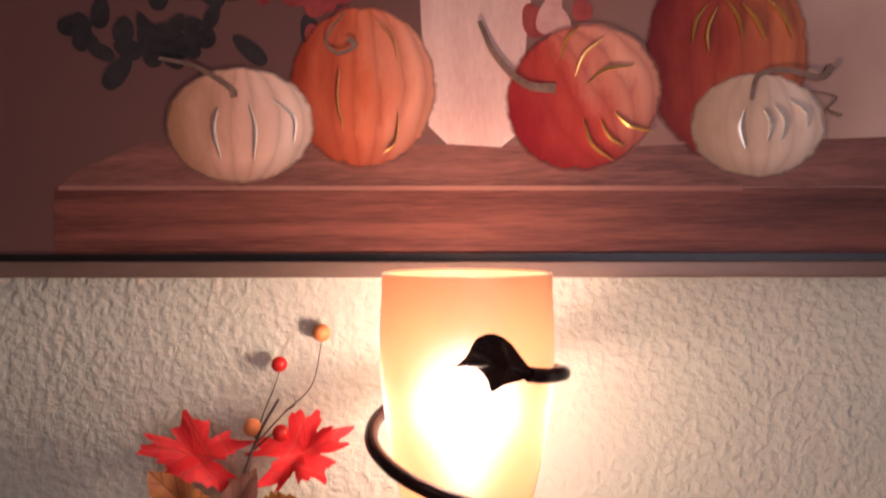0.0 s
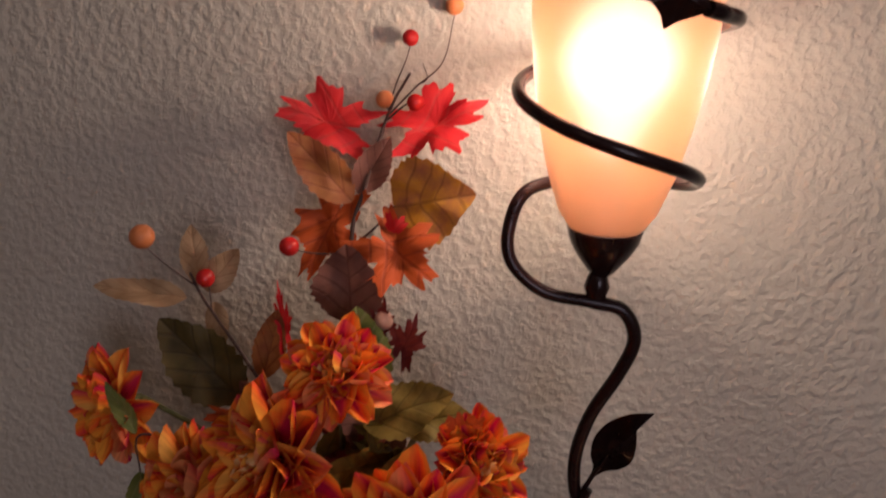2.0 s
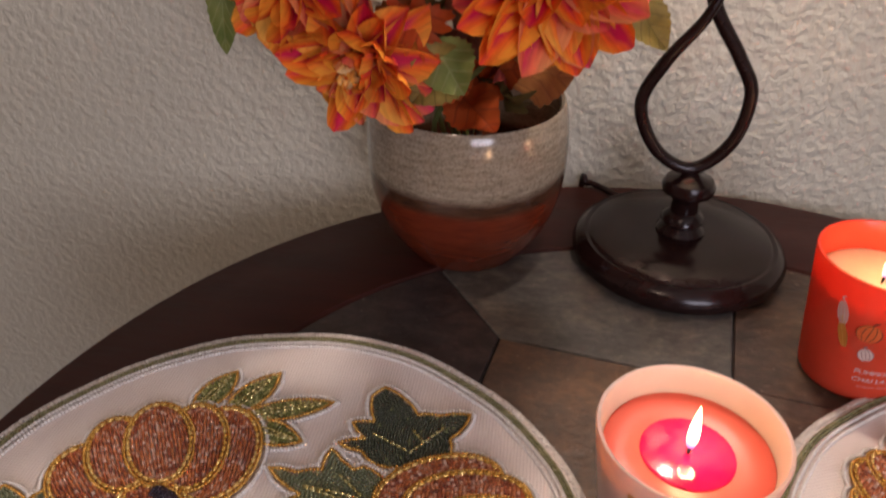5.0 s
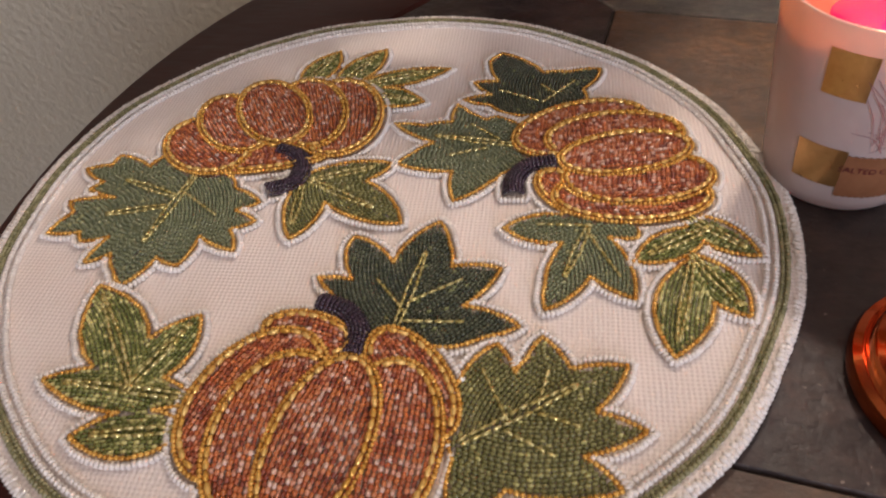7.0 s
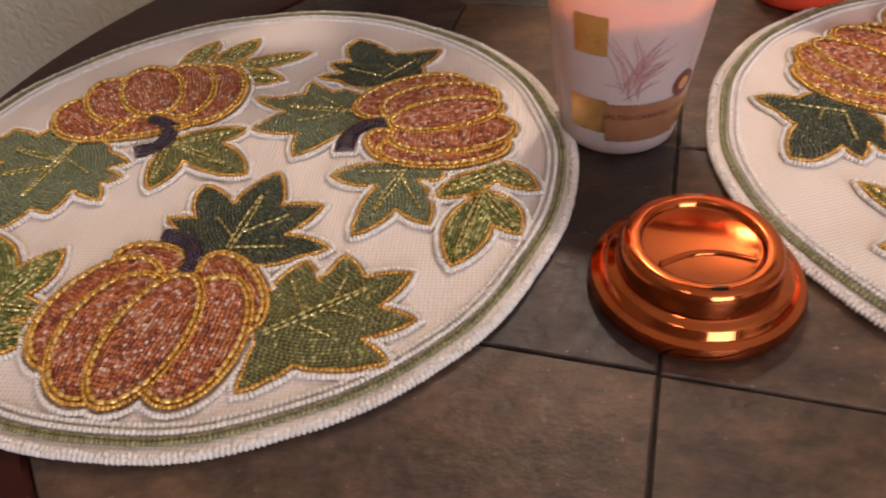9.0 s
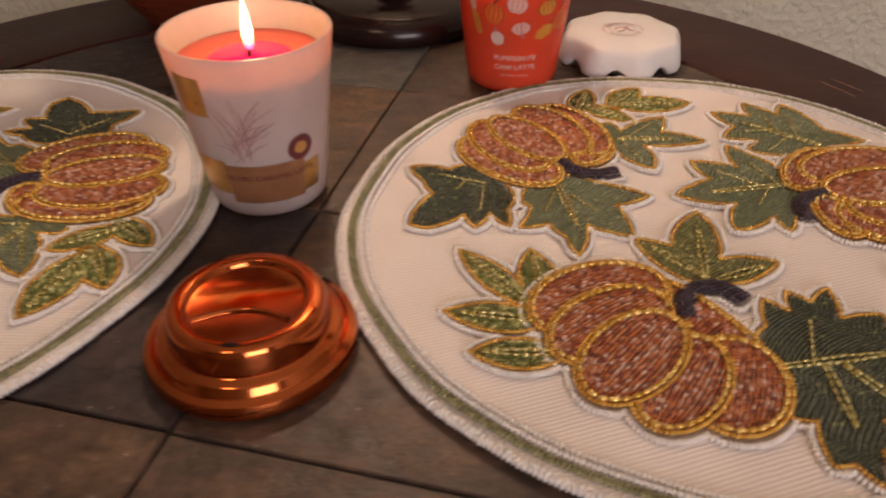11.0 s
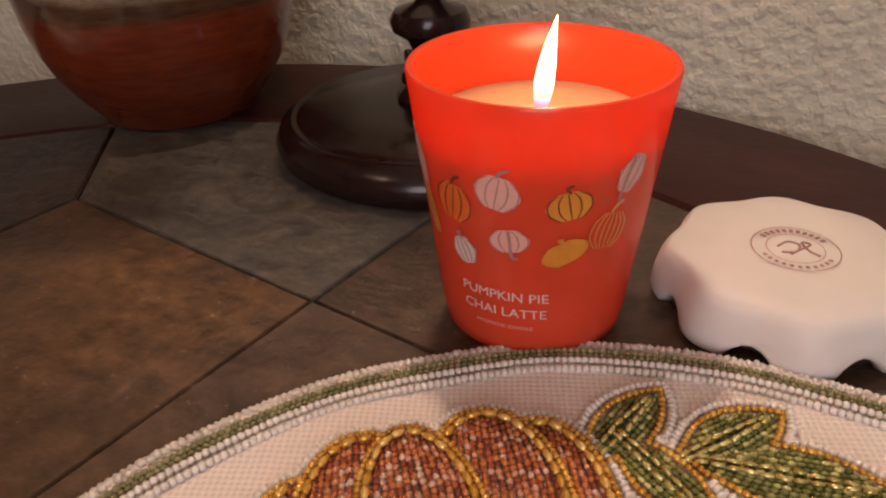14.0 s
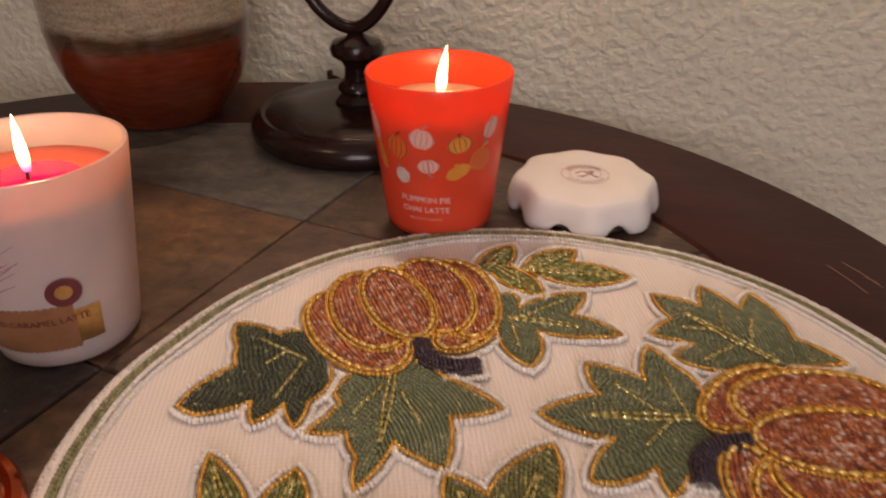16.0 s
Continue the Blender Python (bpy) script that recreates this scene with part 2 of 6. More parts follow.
def linen_material():
    m, n, l, p = nodes_of("white_linen")
    v = coords(n)
    hs = []
    for d in ("X", "Y"):
        w = n.new("ShaderNodeTexWave")
        w.wave_type, w.bands_direction = "BANDS", d
        w.inputs["Scale"].default_value, w.inputs["Distortion"].default_value, w.inputs["Detail"].default_value = 150, 1.0, 1
        l.new(v, w.inputs["Vector"])
        hs.append(w.outputs["Fac"])
    weave = mixc(n, l, 0.5, hs[0], hs[1])
    big = noise_tex(n, l, v, 18, 3)
    col = ramp(n, l, weave, [(0.2, (0.56, 0.47, 0.43)), (0.6, (0.85, 0.76, 0.71))])
    l.new(mixc(n, l, 0.5, col, ramp(n, l, big, [(0.3, (0.76, 0.665, 0.615)), (0.7, (0.88, 0.80, 0.75))])), p.inputs["Base Color"])
    p.inputs["Roughness"].default_value = 0.85
    p.inputs["Specular IOR Level"].default_value = 0.15
    bump(n, l, mixc(n, l, 0.45, weave, big), p, 0.5, 0.0011)
    return m


def paint(name, a, b, scale=9, stretch=None, rough=0.42):
    """Oil paint in broad strokes of two tones, with brush relief."""
    m, n, l, p = nodes_of(name)
    v = coords(n)
    st = noise_tex(n, l, v, scale, 5, 0.6, stretch)
    fi = noise_tex(n, l, v, scale * 12, 3, 0.6, stretch)
    col = ramp(n, l, st, [(0.30, a), (0.72, b)])
    l.new(mixc(n, l, 0.3, col, ramp(n, l, fi, [(0.3, a), (0.7, b)])), p.inputs["Base Color"])
    p.inputs["Roughness"].default_value = rough
    p.inputs["Specular IOR Level"].default_value = 0.14
    bump(n, l, fi, p, 0.25, 0.0006)
    return m


WALL = wall_material()
SLATES = {
    "brown": slate_material("brown_slate", (0.088, 0.051, 0.032), (0.132, 0.072, 0.037)),
    "grey": slate_material("grey_slate", (0.108, 0.101, 0.093), (0.142, 0.122, 0.098)),
    "dark": slate_material("dark_slate", (0.038, 0.029, 0.029), (0.060, 0.040, 0.034)),
    "plum": slate_material("plum_brown_slate", (0.078, 0.049, 0.037), (0.122, 0.074, 0.046)),
}
GROUT = grainy("dark_grout", (0.012, 0.011, 0.010), (0.03, 0.027, 0.024), 60, 0.85)
RIM = grainy("dark_mahogany", (0.032, 0.0080, 0.0065), (0.058, 0.014, 0.010), 8, 0.42, spec=0.12, coat=0.05, relief=0.05, stretch=(1, 6, 1), c=(0.03, 0.011, 0.008))
IRON = grainy("dark_bronze_metal", (0.014, 0.0055, 0.0050), (0.024, 0.0095, 0.0080), 30, 0.20, 0.1, 0.04, 0.0004, spec=0.32, coat=0.05)
SHADE = lit_glass("frosted_amber_glass", (0.58, 0.34, 0.18), (1.0, 0.50, 0.26), 0.068, 0.4, 0.5, 0.36)
BULBM = glow("lit_bulb", (1.0, 0.88, 0.72), 15)
GLAZE = glaze_material()
FLAME = flame_material()
WHITEGLASS = lit_glass("frosted_white_glass", (0.66, 0.61, 0.60), (1.0, 0.58, 0.36), 0.40, 0.32)
ORANGEGLASS = lit_glass("frosted_orange_glass", (0.90, 0.120, 0.055), (1.0, 0.13, 0.03), 0.45, 0.25)
REDWAX = lit_glass("red_wax", (0.82, 0.150, 0.100), (0.95, 0.2, 0.12), 0.30, 0.3)
MELT = grainy("melted_red_wax", (0.60, 0.004, 0.075), (0.72, 0.006, 0.11), 30, 0.05, relief=0.0, spec=0.7)
CREAMWAX = lit_glass("cream_wax", (0.74, 0.52, 0.34), (1.0, 0.62, 0.34), 0.40, 0.35)
WICK = grainy("burnt_wick", (0.01, 0.008, 0.007), (0.05, 0.03, 0.02), 300, 0.9)
CERAMIC = grainy("matt_white_ceramic", (0.72, 0.66, 0.62), (0.78, 0.73, 0.70), 12, 0.5, relief=0.03)
COPPER = grainy("polished_copper", (0.50, 0.110, 0.032), (0.66, 0.170, 0.053), 10, 0.09, 1.0, 0.02, 0.0003)
GOLDFOIL = grainy("gold_foil", (0.55, 0.30, 0.11), (0.72, 0.44, 0.18), 60, 0.30, 0.9, 0.08)
BROWNPRINT = grainy("brown_print", (0.27, 0.115, 0.055), (0.36, 0.165, 0.080), 60, 0.42, 0.3, 0.03)
MAROON = grainy("maroon_print", (0.10, 0.016, 0.020), (0.15, 0.025, 0.030), 60, 0.45, relief=0.0)
ROSE = grainy("rose_print", (0.36, 0.16, 0.15), (0.46, 0.23, 0.22), 60, 0.5, relief=0.0)
WHITEPRINT = grainy("white_print", (0.68, 0.52, 0.47), (0.76, 0.62, 0.57), 60, 0.5, relief=0.0)
PINKPRINT = grainy("pink_print", (0.72, 0.36, 0.30), (0.80, 0.46, 0.40), 80, 0.5, relief=0.0)
ORPRINT = grainy("orange_print", (0.72, 0.11, 0.02), (0.82, 0.17, 0.03), 80, 0.5, relief=0.0)
OCHREPRINT = grainy("ochre_print", (0.62, 0.22, 0.03), (0.74, 0.30, 0.05), 80, 0.4, relief=0.0)
GOLDLINE = grainy("gold_line_print", (0.75, 0.42, 0.12), (0.85, 0.52, 0.18), 80, 0.3, 0.8, 0.0)
DARKLINE = grainy("dark_line_print", (0.16, 0.03, 0.01), (0.22, 0.05, 0.02), 80, 0.5, relief=0.0)
LINEN = linen_material()
BEADWHITE = bead_material("white_seed_beads", [(0.0, (0.74, 0.68, 0.63)), (1.0, (0.84, 0.79, 0.74))], 0.45)
BEADGREEN = bead_material("olive_seed_beads", [(0.0, (0.185, 0.175, 0.080)), (1.0, (0.34, 0.31, 0.16))], 0.25)
BEADGOLD = bead_material("gold_seed_beads", [(0.0, (0.55, 0.26, 0.035)), (1.0, (0.92, 0.55, 0.13))], 0.2, 0.45)
BEADPALE = bead_material("pale_gold_bugle_beads", [(0.0, (0.55, 0.45, 0.14)), (1.0, (0.85, 0.76, 0.36))], 0.15, 0.7)
BEADPUMP = bead_material("mixed_orange_seed_beads", [(0.0, (0.19, 0.042, 0.024)), (0.26, (0.38, 0.095, 0.032)), (0.62, (0.56, 0.180, 0.052)), (0.82, (0.58, 0.27, 0.17)), (1.0, (0.74, 0.52, 0.42))], 0.30)
BEADBUGLE = bead_material("gold_bugle_beads", [(0.0, (0.70, 0.38, 0.06)), (1.0, (1.0, 0.70, 0.24))], 0.14, 0.55)
BEADPLUM = bead_material("plum_seed_beads", [(0.0, (0.022, 0.012, 0.022)), (1.0, (0.055, 0.030, 0.050))], 0.22)
LEAFBEADS = {
    "dark": bead_material("dark_green_seed_beads", [(0.0, (0.042, 0.052, 0.031)), (0.97, (0.094, 0.102, 0.060)), (1.0, (0.22, 0.24, 0.10))], 0.22),
    "sage": bead_material("sage_green_seed_beads", [(0.0, (0.135, 0.155, 0.083)), (0.97, (0.215, 0.230, 0.128)), (1.0, (0.36, 0.36, 0.17))], 0.25),
    "olive": bead_material("olive_green_seed_beads", [(0.0, (0.125, 0.122, 0.038)), (0.92, (0.225, 0.212, 0.078)), (1.0, (0.45, 0.42, 0.16))], 0.2),
    "moss": bead_material("moss_bugle_beads", [(0.0, (0.105, 0.120, 0.026)), (0.7, (0.24, 0.25, 0.075)), (1.0, (0.68, 0.62, 0.26))], 0.16),
}


# ---------------------------------------------------------------- mesh helpers
def smooth(me, angle=40):
    for f in me.polygons:
        f.use_smooth = True
    me.set_sharp_from_angle(angle=radians(angle))


def link(name, me, material, parent=None, label="", place=None):
    me.materials.append(material)
    ob = new(name, me)
    if parent:
        ob.parent = parent
    if place is not None:
        ob.matrix_basis = place
    if label:
        ob["label"] = label
    return ob


def part(name, bm, material, parent=None, label="", place=None, angle=40):
    me = bpy.data.meshes.new(name)
    bm.normal_update()
    bm.to_mesh(me)
    bm.free()
    smooth(me, angle)
    return link(name, me, material, parent, label, place)


def thing(name, place, label, category, group=""):
    ob = new(name)
    ob.matrix_basis = place
    return tagged(ob, label, category, group)


def lathe(profile, seg=64, close_top=True, close_bottom=True):
    bm = bmesh.new()
    rings = []
    for r, z in profile:
        rings.append([bm.verts.new((r * math.cos(2 * math.pi * k / seg), r * math.sin(2 * math.pi * k / seg), z)) for k in range(seg)])
    for a, b in zip(rings, rings[1:]):
        for k in range(seg):
            bm.faces.new((a[k], a[(k + 1) % seg], b[(k + 1) % seg], b[k]))
    if close_bottom:
        bm.faces.new(list(reversed(rings[0])))
    if close_top:
        bm.faces.new(rings[-1])
    return bm


def box(x0, x1, y0, y1, z0, z1, bevel=0.0):
    bm = bmesh.new()
    bmesh.ops.create_cube(bm, size=1)
    for v in bm.verts:
        v.co = ((x0 + x1) / 2 + v.co.x * (x1 - x0), (y0 + y1) / 2 + v.co.y * (y1 - y0), (z0 + z1) / 2 + v.co.z * (z1 - z0))
    if bevel:
        bmesh.ops.bevel(bm, geom=bm.edges, offset=bevel, segments=3, affect="EDGES", profile=0.5)
    return bm


def spline(points, per=10):
    """Catmull-Rom through the points."""
    p = [Vector(q) for q in points]
    p = [2 * p[0] - p[1]] + p + [2 * p[-1] - p[-2]]
    out = []
    for i in range(1, len(p) - 2):
        for k in range(per):
            t = k / per
            a, b, c, d = p[i - 1], p[i], p[i + 1], p[i + 2]
            out.append(0.5 * ((2 * b) + (c - a) * t + (2 * a - 5 * b + 4 * c - d) * t * t + (3 * b - a - 3 * c + d) * t ** 3))
    return out + [p[-2]]


def tube(points, radius, seg=10, taper=None):
    """A rod along a line of points; taper gives the radius's share along it."""
    bm = bmesh.new()
    rings, up = [], Vector((0.123, 0.321, 0.94)).normalized()
    for i, p in enumerate(points):
        d = (points[min(i + 1, len(points) - 1)] - points[max(i - 1, 0)]).normalized()
        side = (up - d * up.dot(d))
        side = side.normalized() if side.length > 1e-4 else d.orthogonal().normalized()
        other = d.cross(side)
        up = side
        r = radius * (taper(i / (len(points) - 1)) if taper else 1)
        rings.append([bm.verts.new(p + r * (side * math.cos(2 * math.pi * k / seg) + other * math.sin(2 * math.pi * k / seg))) for k in range(seg)])
    for a, b in zip(rings, rings[1:]):
        for k in range(seg):
            bm.faces.new((a[k], a[(k + 1) % seg], b[(k + 1) % seg], b[k]))
    bm.faces.new(list(reversed(rings[0])))
    bm.faces.new(rings[-1])
    return bm


def slab(outline, z0, z1, edge=0.0):
    """A flat piece with the given outline, its upper edge eased."""
    bm = bmesh.new()
    c = Vector((sum(p[0] for p in outline) / len(outline), sum(p[1] for p in outline) / len(outline)))
    levels = [(0, z0), (0, z1 - edge)] + ([(edge, z1)] if edge else [])
    rings = []
    for inset, z in levels if edge else [(0, z0), (0, z1)]:
        ring = []
        for p in outline:
            d = c - Vector(p[:2])
            q = Vector(p[:2]) + d.normalized() * inset
            ring.append(bm.verts.new((q.x, q.y, z)))
        rings.append(ring)
    n = len(outline)
    for a, b in zip(rings, rings[1:]):
        for k in range(n):
            bm.faces.new((a[k], a[(k + 1) % n], b[(k + 1) % n], b[k]))
    bm.faces.new(list(reversed(rings[0])))
    bm.faces.new(rings[-1])
    bmesh.ops.recalc_face_normals(bm, faces=bm.faces)
    return bm


def sheet(fn, nu, nv):
    """A surface patch: fn(u, v) for u, v in 0..1."""
    bm = bmesh.new()
    g = [[bm.verts.new(fn(i / nu, j / nv)) for j in range(nv + 1)] for i in range(nu + 1)]
    for i in range(nu):
        for j in range(nv):
            bm.faces.new((g[i][j], g[i + 1][j], g[i + 1][j + 1], g[i][j + 1]))
    return bm


def frame_to(place, ahead, face=(0, 0, 1)):
    """Pose whose y runs along ahead and whose z leans to face."""
    y = Vector(ahead).normalized()
    z = Vector(face)
    z = (z - y * z.dot(y)).normalized()
    x = y.cross(z)
    m = Matrix((x, y, z)).transposed().to_4x4()
    m.translation = place
    return m


# ---------------------------------------------------------------- room
TOP = 0.75


def structure(name, bm, material, label, category):
    return tagged(part(name, bm, material), label, category, kind="structure")


PLAIN = grainy("painted_wall", (0.40, 0.34, 0.28), (0.45, 0.39, 0.32), 5, 0.7)
CARPET = grainy("beige_carpet", (0.30, 0.24, 0.18), (0.38, 0.31, 0.24), 80, 0.95, relief=0.4)
CEIL = grainy("white_ceiling", (0.72, 0.70, 0.66), (0.78, 0.76, 0.72), 30, 0.8)
structure("wall_north", box(-2.2, 2.2, 0.0, 0.12, 0, 2.5), WALL, "beige wall with knockdown plaster texture", "wall")
structure("wall_west", box(-2.32, -2.2, -3.1, 0.12, 0, 2.5), PLAIN, "plain beige painted side wall", "wall")
structure("wall_east", box(2.2, 2.32, -3.1, 0.12, 0, 2.5), PLAIN, "plain beige painted side wall", "wall")
structure("floor", box(-2.32, 2.32, -3.1, 0.12, -0.1, 0.0), CARPET, "beige carpeted floor of the room", "floor")
structure("ceiling", box(-2.32, 2.32, -3.1, 0.12, 2.5, 2.6), CEIL, "white painted ceiling of the room", "ceiling")
south = bmesh.new()
for x0, x1, z0, z1 in ((-2.2, 0.3, 0, 2.5), (1.7, 2.2, 0, 2.5), (0.3, 1.7, 0, 0.9), (0.3, 1.7, 2.2, 2.5)):
    piece = box(x0, x1, -3.1, -2.98, z0, z1)
    me = bpy.data.meshes.new("tmp")
    piece.to_mesh(me)
    piece.free()
    south.from_mesh(me)
structure("wall_south", south, PLAIN, "plain beige wall with a window opening", "wall")

# ---------------------------------------------------------------- table
TC, TR, INLAY = Vector((-0.030, -0.4635)), 0.4625, 0.347
table = thing("round_table", pose(TC.x, TC.y, 0), "round dark mahogany table with slate tile inlay", "table")
part("rim", lathe([(0.30, TOP - 0.030), (TR - 0.012, TOP - 0.030), (TR - 0.003, TOP - 0.024), (TR, TOP - 0.014), (TR - 0.002, TOP - 0.004), (TR - 0.007, TOP), (INLAY + 0.0025, TOP), (INLAY, TOP - 0.0025), (INLAY, TOP - 0.008), (0.30, TOP - 0.008)], 128, False, False), RIM, table, "dark stained wooden rim")
part("grout_bed", lathe([(0.01, TOP - 0.020), (INLAY - 0.0005, TOP - 0.020), (INLAY - 0.0005, TOP - 0.0028), (0.01, TOP - 0.0028)], 96), GROUT, table, "recessed dark grout")
part("pedestal", lathe([(0.05, 0.10), (0.075, 0.16), (0.06, 0.26), (0.09, 0.38), (0.055, 0.52), (0.08, 0.66), (0.24, 0.70), (0.25, TOP - 0.031)], 40), RIM, table)
for k in range(4):
    a = math.radians(45 + 90 * k)
    foot = tube(spline([(0.04 * math.cos(a), 0.04 * math.sin(a), 0.20), (0.18 * math.cos(a), 0.18 * math.sin(a), 0.15), (0.34 * math.cos(a), 0.34 * math.sin(a), 0.032)], 8), 0.032, 10, lambda s: 1 - 0.25 * s)
    part("foot", foot, RIM, table)
for x0, y0, x1, y1 in ((0.315, -0.253, 0.332, -0.280), (0.325, -0.248, 0.341, -0.271), (0.334, -0.262, 0.340, -0.268)):
    part("scratch", tube([Vector((x0 - TC.x, y0 - TC.y, TOP - 0.0001)), Vector(((x0 + x1) / 2 - TC.x + 0.0008, (y0 + y1) / 2 - TC.y, TOP - 0.0001)), Vector((x1 - TC.x, y1 - TC.y, TOP - 0.0001))], 0.0004, 6), grainy("bare_scratch", (0.20, 0.12, 0.09), (0.30, 0.19, 0.14), 300, 0.7), table, "pale scratch in the finish")
# two by two square tiles about the middle, eight outer tiles between them and the rim
GT = math.radians(-10.5)
S, GAP = 0.1645, 0.0012


def clipped(poly, n, d):
    """Keeps the side of a polygon where p.n >= d."""
    out = []
    for a, b in zip(poly, poly[1:] + poly[:1]):
        da, db = a.dot(n) - d, b.dot(n) - d
        if da >= 0:
            out.append(a)
        if da * db < 0:
            out.append(a + (b - a) * (da / (da - db)))
    return out


def tile(poly, tone_order, stone):
    turn = Matrix.Rotation(GT, 2)
    pts = [turn @ p for p in poly]
    ob = part("tile", slab([(p.x, p.y) for p in pts], TOP - 0.012, TOP - 0.0004 - 0.0004 * (tone_order % 3), 0.0012), SLATES[stone], table)
    return ob


disc = [Vector((math.cos(2 * math.pi * k / 96), math.sin(2 * math.pi * k / 96))) * (INLAY - GAP) for k in range(96)]
order = 0
OFF = Vector((-0.0044, 0.0172))         # the square sits slightly off the table's middle
for sx in (-1, 1):
    for sy in (-1, 1):
        x0, x1 = sorted((sx * GAP / 2, sx * S))
        y0, y1 = sorted((sy * GAP / 2, sy * S))
        tile([Vector(q) + OFF for q in ((x0, y0), (x1, y0), (x1, y1), (x0, y1))], order, {(-1, 1): "brown", (1, 1): "plum", (-1, -1): "dark", (1, -1): "plum"}[(sx, sy)])
        order += 1
for side in range(4):
    f = Matrix.Rotation(math.pi / 2 * side, 2)
    for sgn in (-1, 1):
        out_n, mid_n, diag_n = f @ Vector((0, 1)), f @ Vector((sgn, 0)), f @ (Vector((-sgn, 1)).normalized())
        poly = clipped(disc, out_n, S + GAP + OFF.dot(out_n))
        poly = clipped(poly, mid_n, GAP / 2 + OFF.dot(mid_n))
        poly = clipped(poly, diag_n, GAP / 2 + OFF.dot(diag_n))
        tile(poly, order, {(0, -1): "grey", (0, 1): "plum", (1, 1): "dark", (1, -1): "dark", (2, 1): "plum", (2, -1): "plum", (3, -1): "plum", (3, 1): "brown"}[(side, sgn)])
        order += 1

# ---------------------------------------------------------------- beaded placemats
R = 0.1945
MT = 0.0042                        # fabric's thickness
Z0 = MT + 0.0014


class Beads:
    """Collects beads into one mesh: barrels that lie along a direction."""
    ring = [(math.cos(2 * math.pi * k / 5 + 0.3), math.sin(2 * math.pi * k / 5 + 0.3)) for k in range(5)]

    def __init__(self):
        self.v, self.f = [], []

    def add(self, x, y, z, ang, length, rad):
        ca, sa = math.cos(ang), math.sin(ang)
        o = len(self.v)
        for s, w in ((-0.5, 0.66), (0.0, 1.0), (0.5, 0.66)):
            for c, d in self.ring:
                px, py = s * length, c * rad * w
                self.v.append((x + ca * px - sa * py, y + sa * px + ca * py, z + d * rad * w))
        for a in (0, 5):
            for k in range(5):
                self.f.append((o + a + k, o + a + (k + 1) % 5, o + a + 5 + (k + 1) % 5, o + a + 5 + k))
        self.f.append(tuple(o + 4 - k for k in range(5)))
        self.f.append(tuple(o + 10 + k for k in range(5)))

    def along(self, line, z, step, rad, closed=True, keep=None, rng=random.Random(3)):
        pts = [Vector(p) for p in line] + ([Vector(line[0])] if closed else [])
        left = 0.0
        for a, b in zip(pts, pts[1:]):
            d = b - a
            n = d.length
            if n < 1e-7:
                continue
            s = left
            while s < n:
                p = a + d * (s / n)
                if keep is None or keep(p.x, p.y):
                    self.add(p.x, p.y, z + rng.uniform(-0.0001, 0.0001), math.atan2(d.y, d.x) + rng.uniform(-0.12, 0.12), step * rng.uniform(0.8, 0.95), rad * rng.uniform(0.9, 1.08))
                s += step
            left = s - n

    def mesh(self, name):
        me = bpy.data.meshes.new(name)
        me.from_pydata(self.v, [], self.f)
        me.validate()
        for f in me.polygons:
            f.use_smooth = True
        return me


def inside(poly, x, y):
    hit, n = False, len(poly)
    for i in range(n):
        x0, y0 = poly[i]
        x1, y1 = poly[i - 1]
        if (y0 > y) != (y1 > y) and x < (x1 - x0) * (y - y0) / (y1 - y0) + x0:
            hit = not hit
    return hit


def grown(poly, d):
    """The outline moved outwards by d."""
    n, area = len(poly), sum(poly[i - 1][0] * poly[i][1] - poly[i][0] * poly[i - 1][1] for i in range(len(poly)))
    sgn = 1 if area > 0 else -1
    out = []
    for i in range(n):
        a, b, c = Vector(poly[i - 1]), Vector(poly[i]), Vector(poly[(i + 1) % n])
        t = ((b - a).normalized() + (c - b).normalized())
        t = t.normalized() if t.length > 1e-6 else (b - a).normalized()
        out.append(tuple(b + Vector((t.y, -t.x)) * sgn * d))
    return out


def leaflet(root, tip, width):
    a, b = Vector(root), Vector(tip)
    d = b - a
    side = Vector((-d.y, d.x)).normalized()
    prof = [(0.0, 0.30), (0.10, 0.52), (0.25, 0.84), (0.42, 1.0), (0.60, 0.95), (0.76, 0.70), (0.90, 0.34), (1.0, 0.0)]
    up = [tuple(a + d * s + side * w * width) for s, w in prof]
    dn = [tuple(a + d * s - side * w * width) for s, w in reversed(prof[:-1])]
    return up + dn


def bulged(points, share=0.06):
    """Sharp corners joined by edges that swell a little outwards."""
    n = len(points)
    area = sum(points[i - 1][0] * points[i][1] - points[i][0] * points[i - 1][1] for i in range(n))
    sgn = 1 if area > 0 else -1
    out = []
    for i in range(n):
        a, b = Vector(points[i]), Vector(points[(i + 1) % n])
        d = b - a
        side = Vector((d.y, -d.x)) * sgn * share
        out += [tuple(a + d * t + side * math.sin(math.pi * t)) for t in (0, 0.25, 0.5, 0.75)]
    return out


def wavy(a):
    return 1 + 0.004 * math.sin(5 * a + 0.6) + 0.003 * math.sin(9 * a + 2) + 0.002 * math.sin(17 * a)


def circle(r, n=240, wave=1.0):
    return [(r * (1 + (wavy(2 * math.pi * k / n) - 1) * wave) * math.cos(2 * math.pi * k / n), r * (1 + (wavy(2 * math.pi * k / n) - 1) * wave) * math.sin(2 * math.pi * k / n)) for k in range(n)]


def lift(x, y):
    """The cloth's gentle unevenness."""
    return 0.0010 * noise.noise((x * 30, y * 30, 0)) + 0.0014 * max(0, (math.hypot(x, y) / R - 0.8) * 4) * noise.noise((x * 14, y * 14, 5))


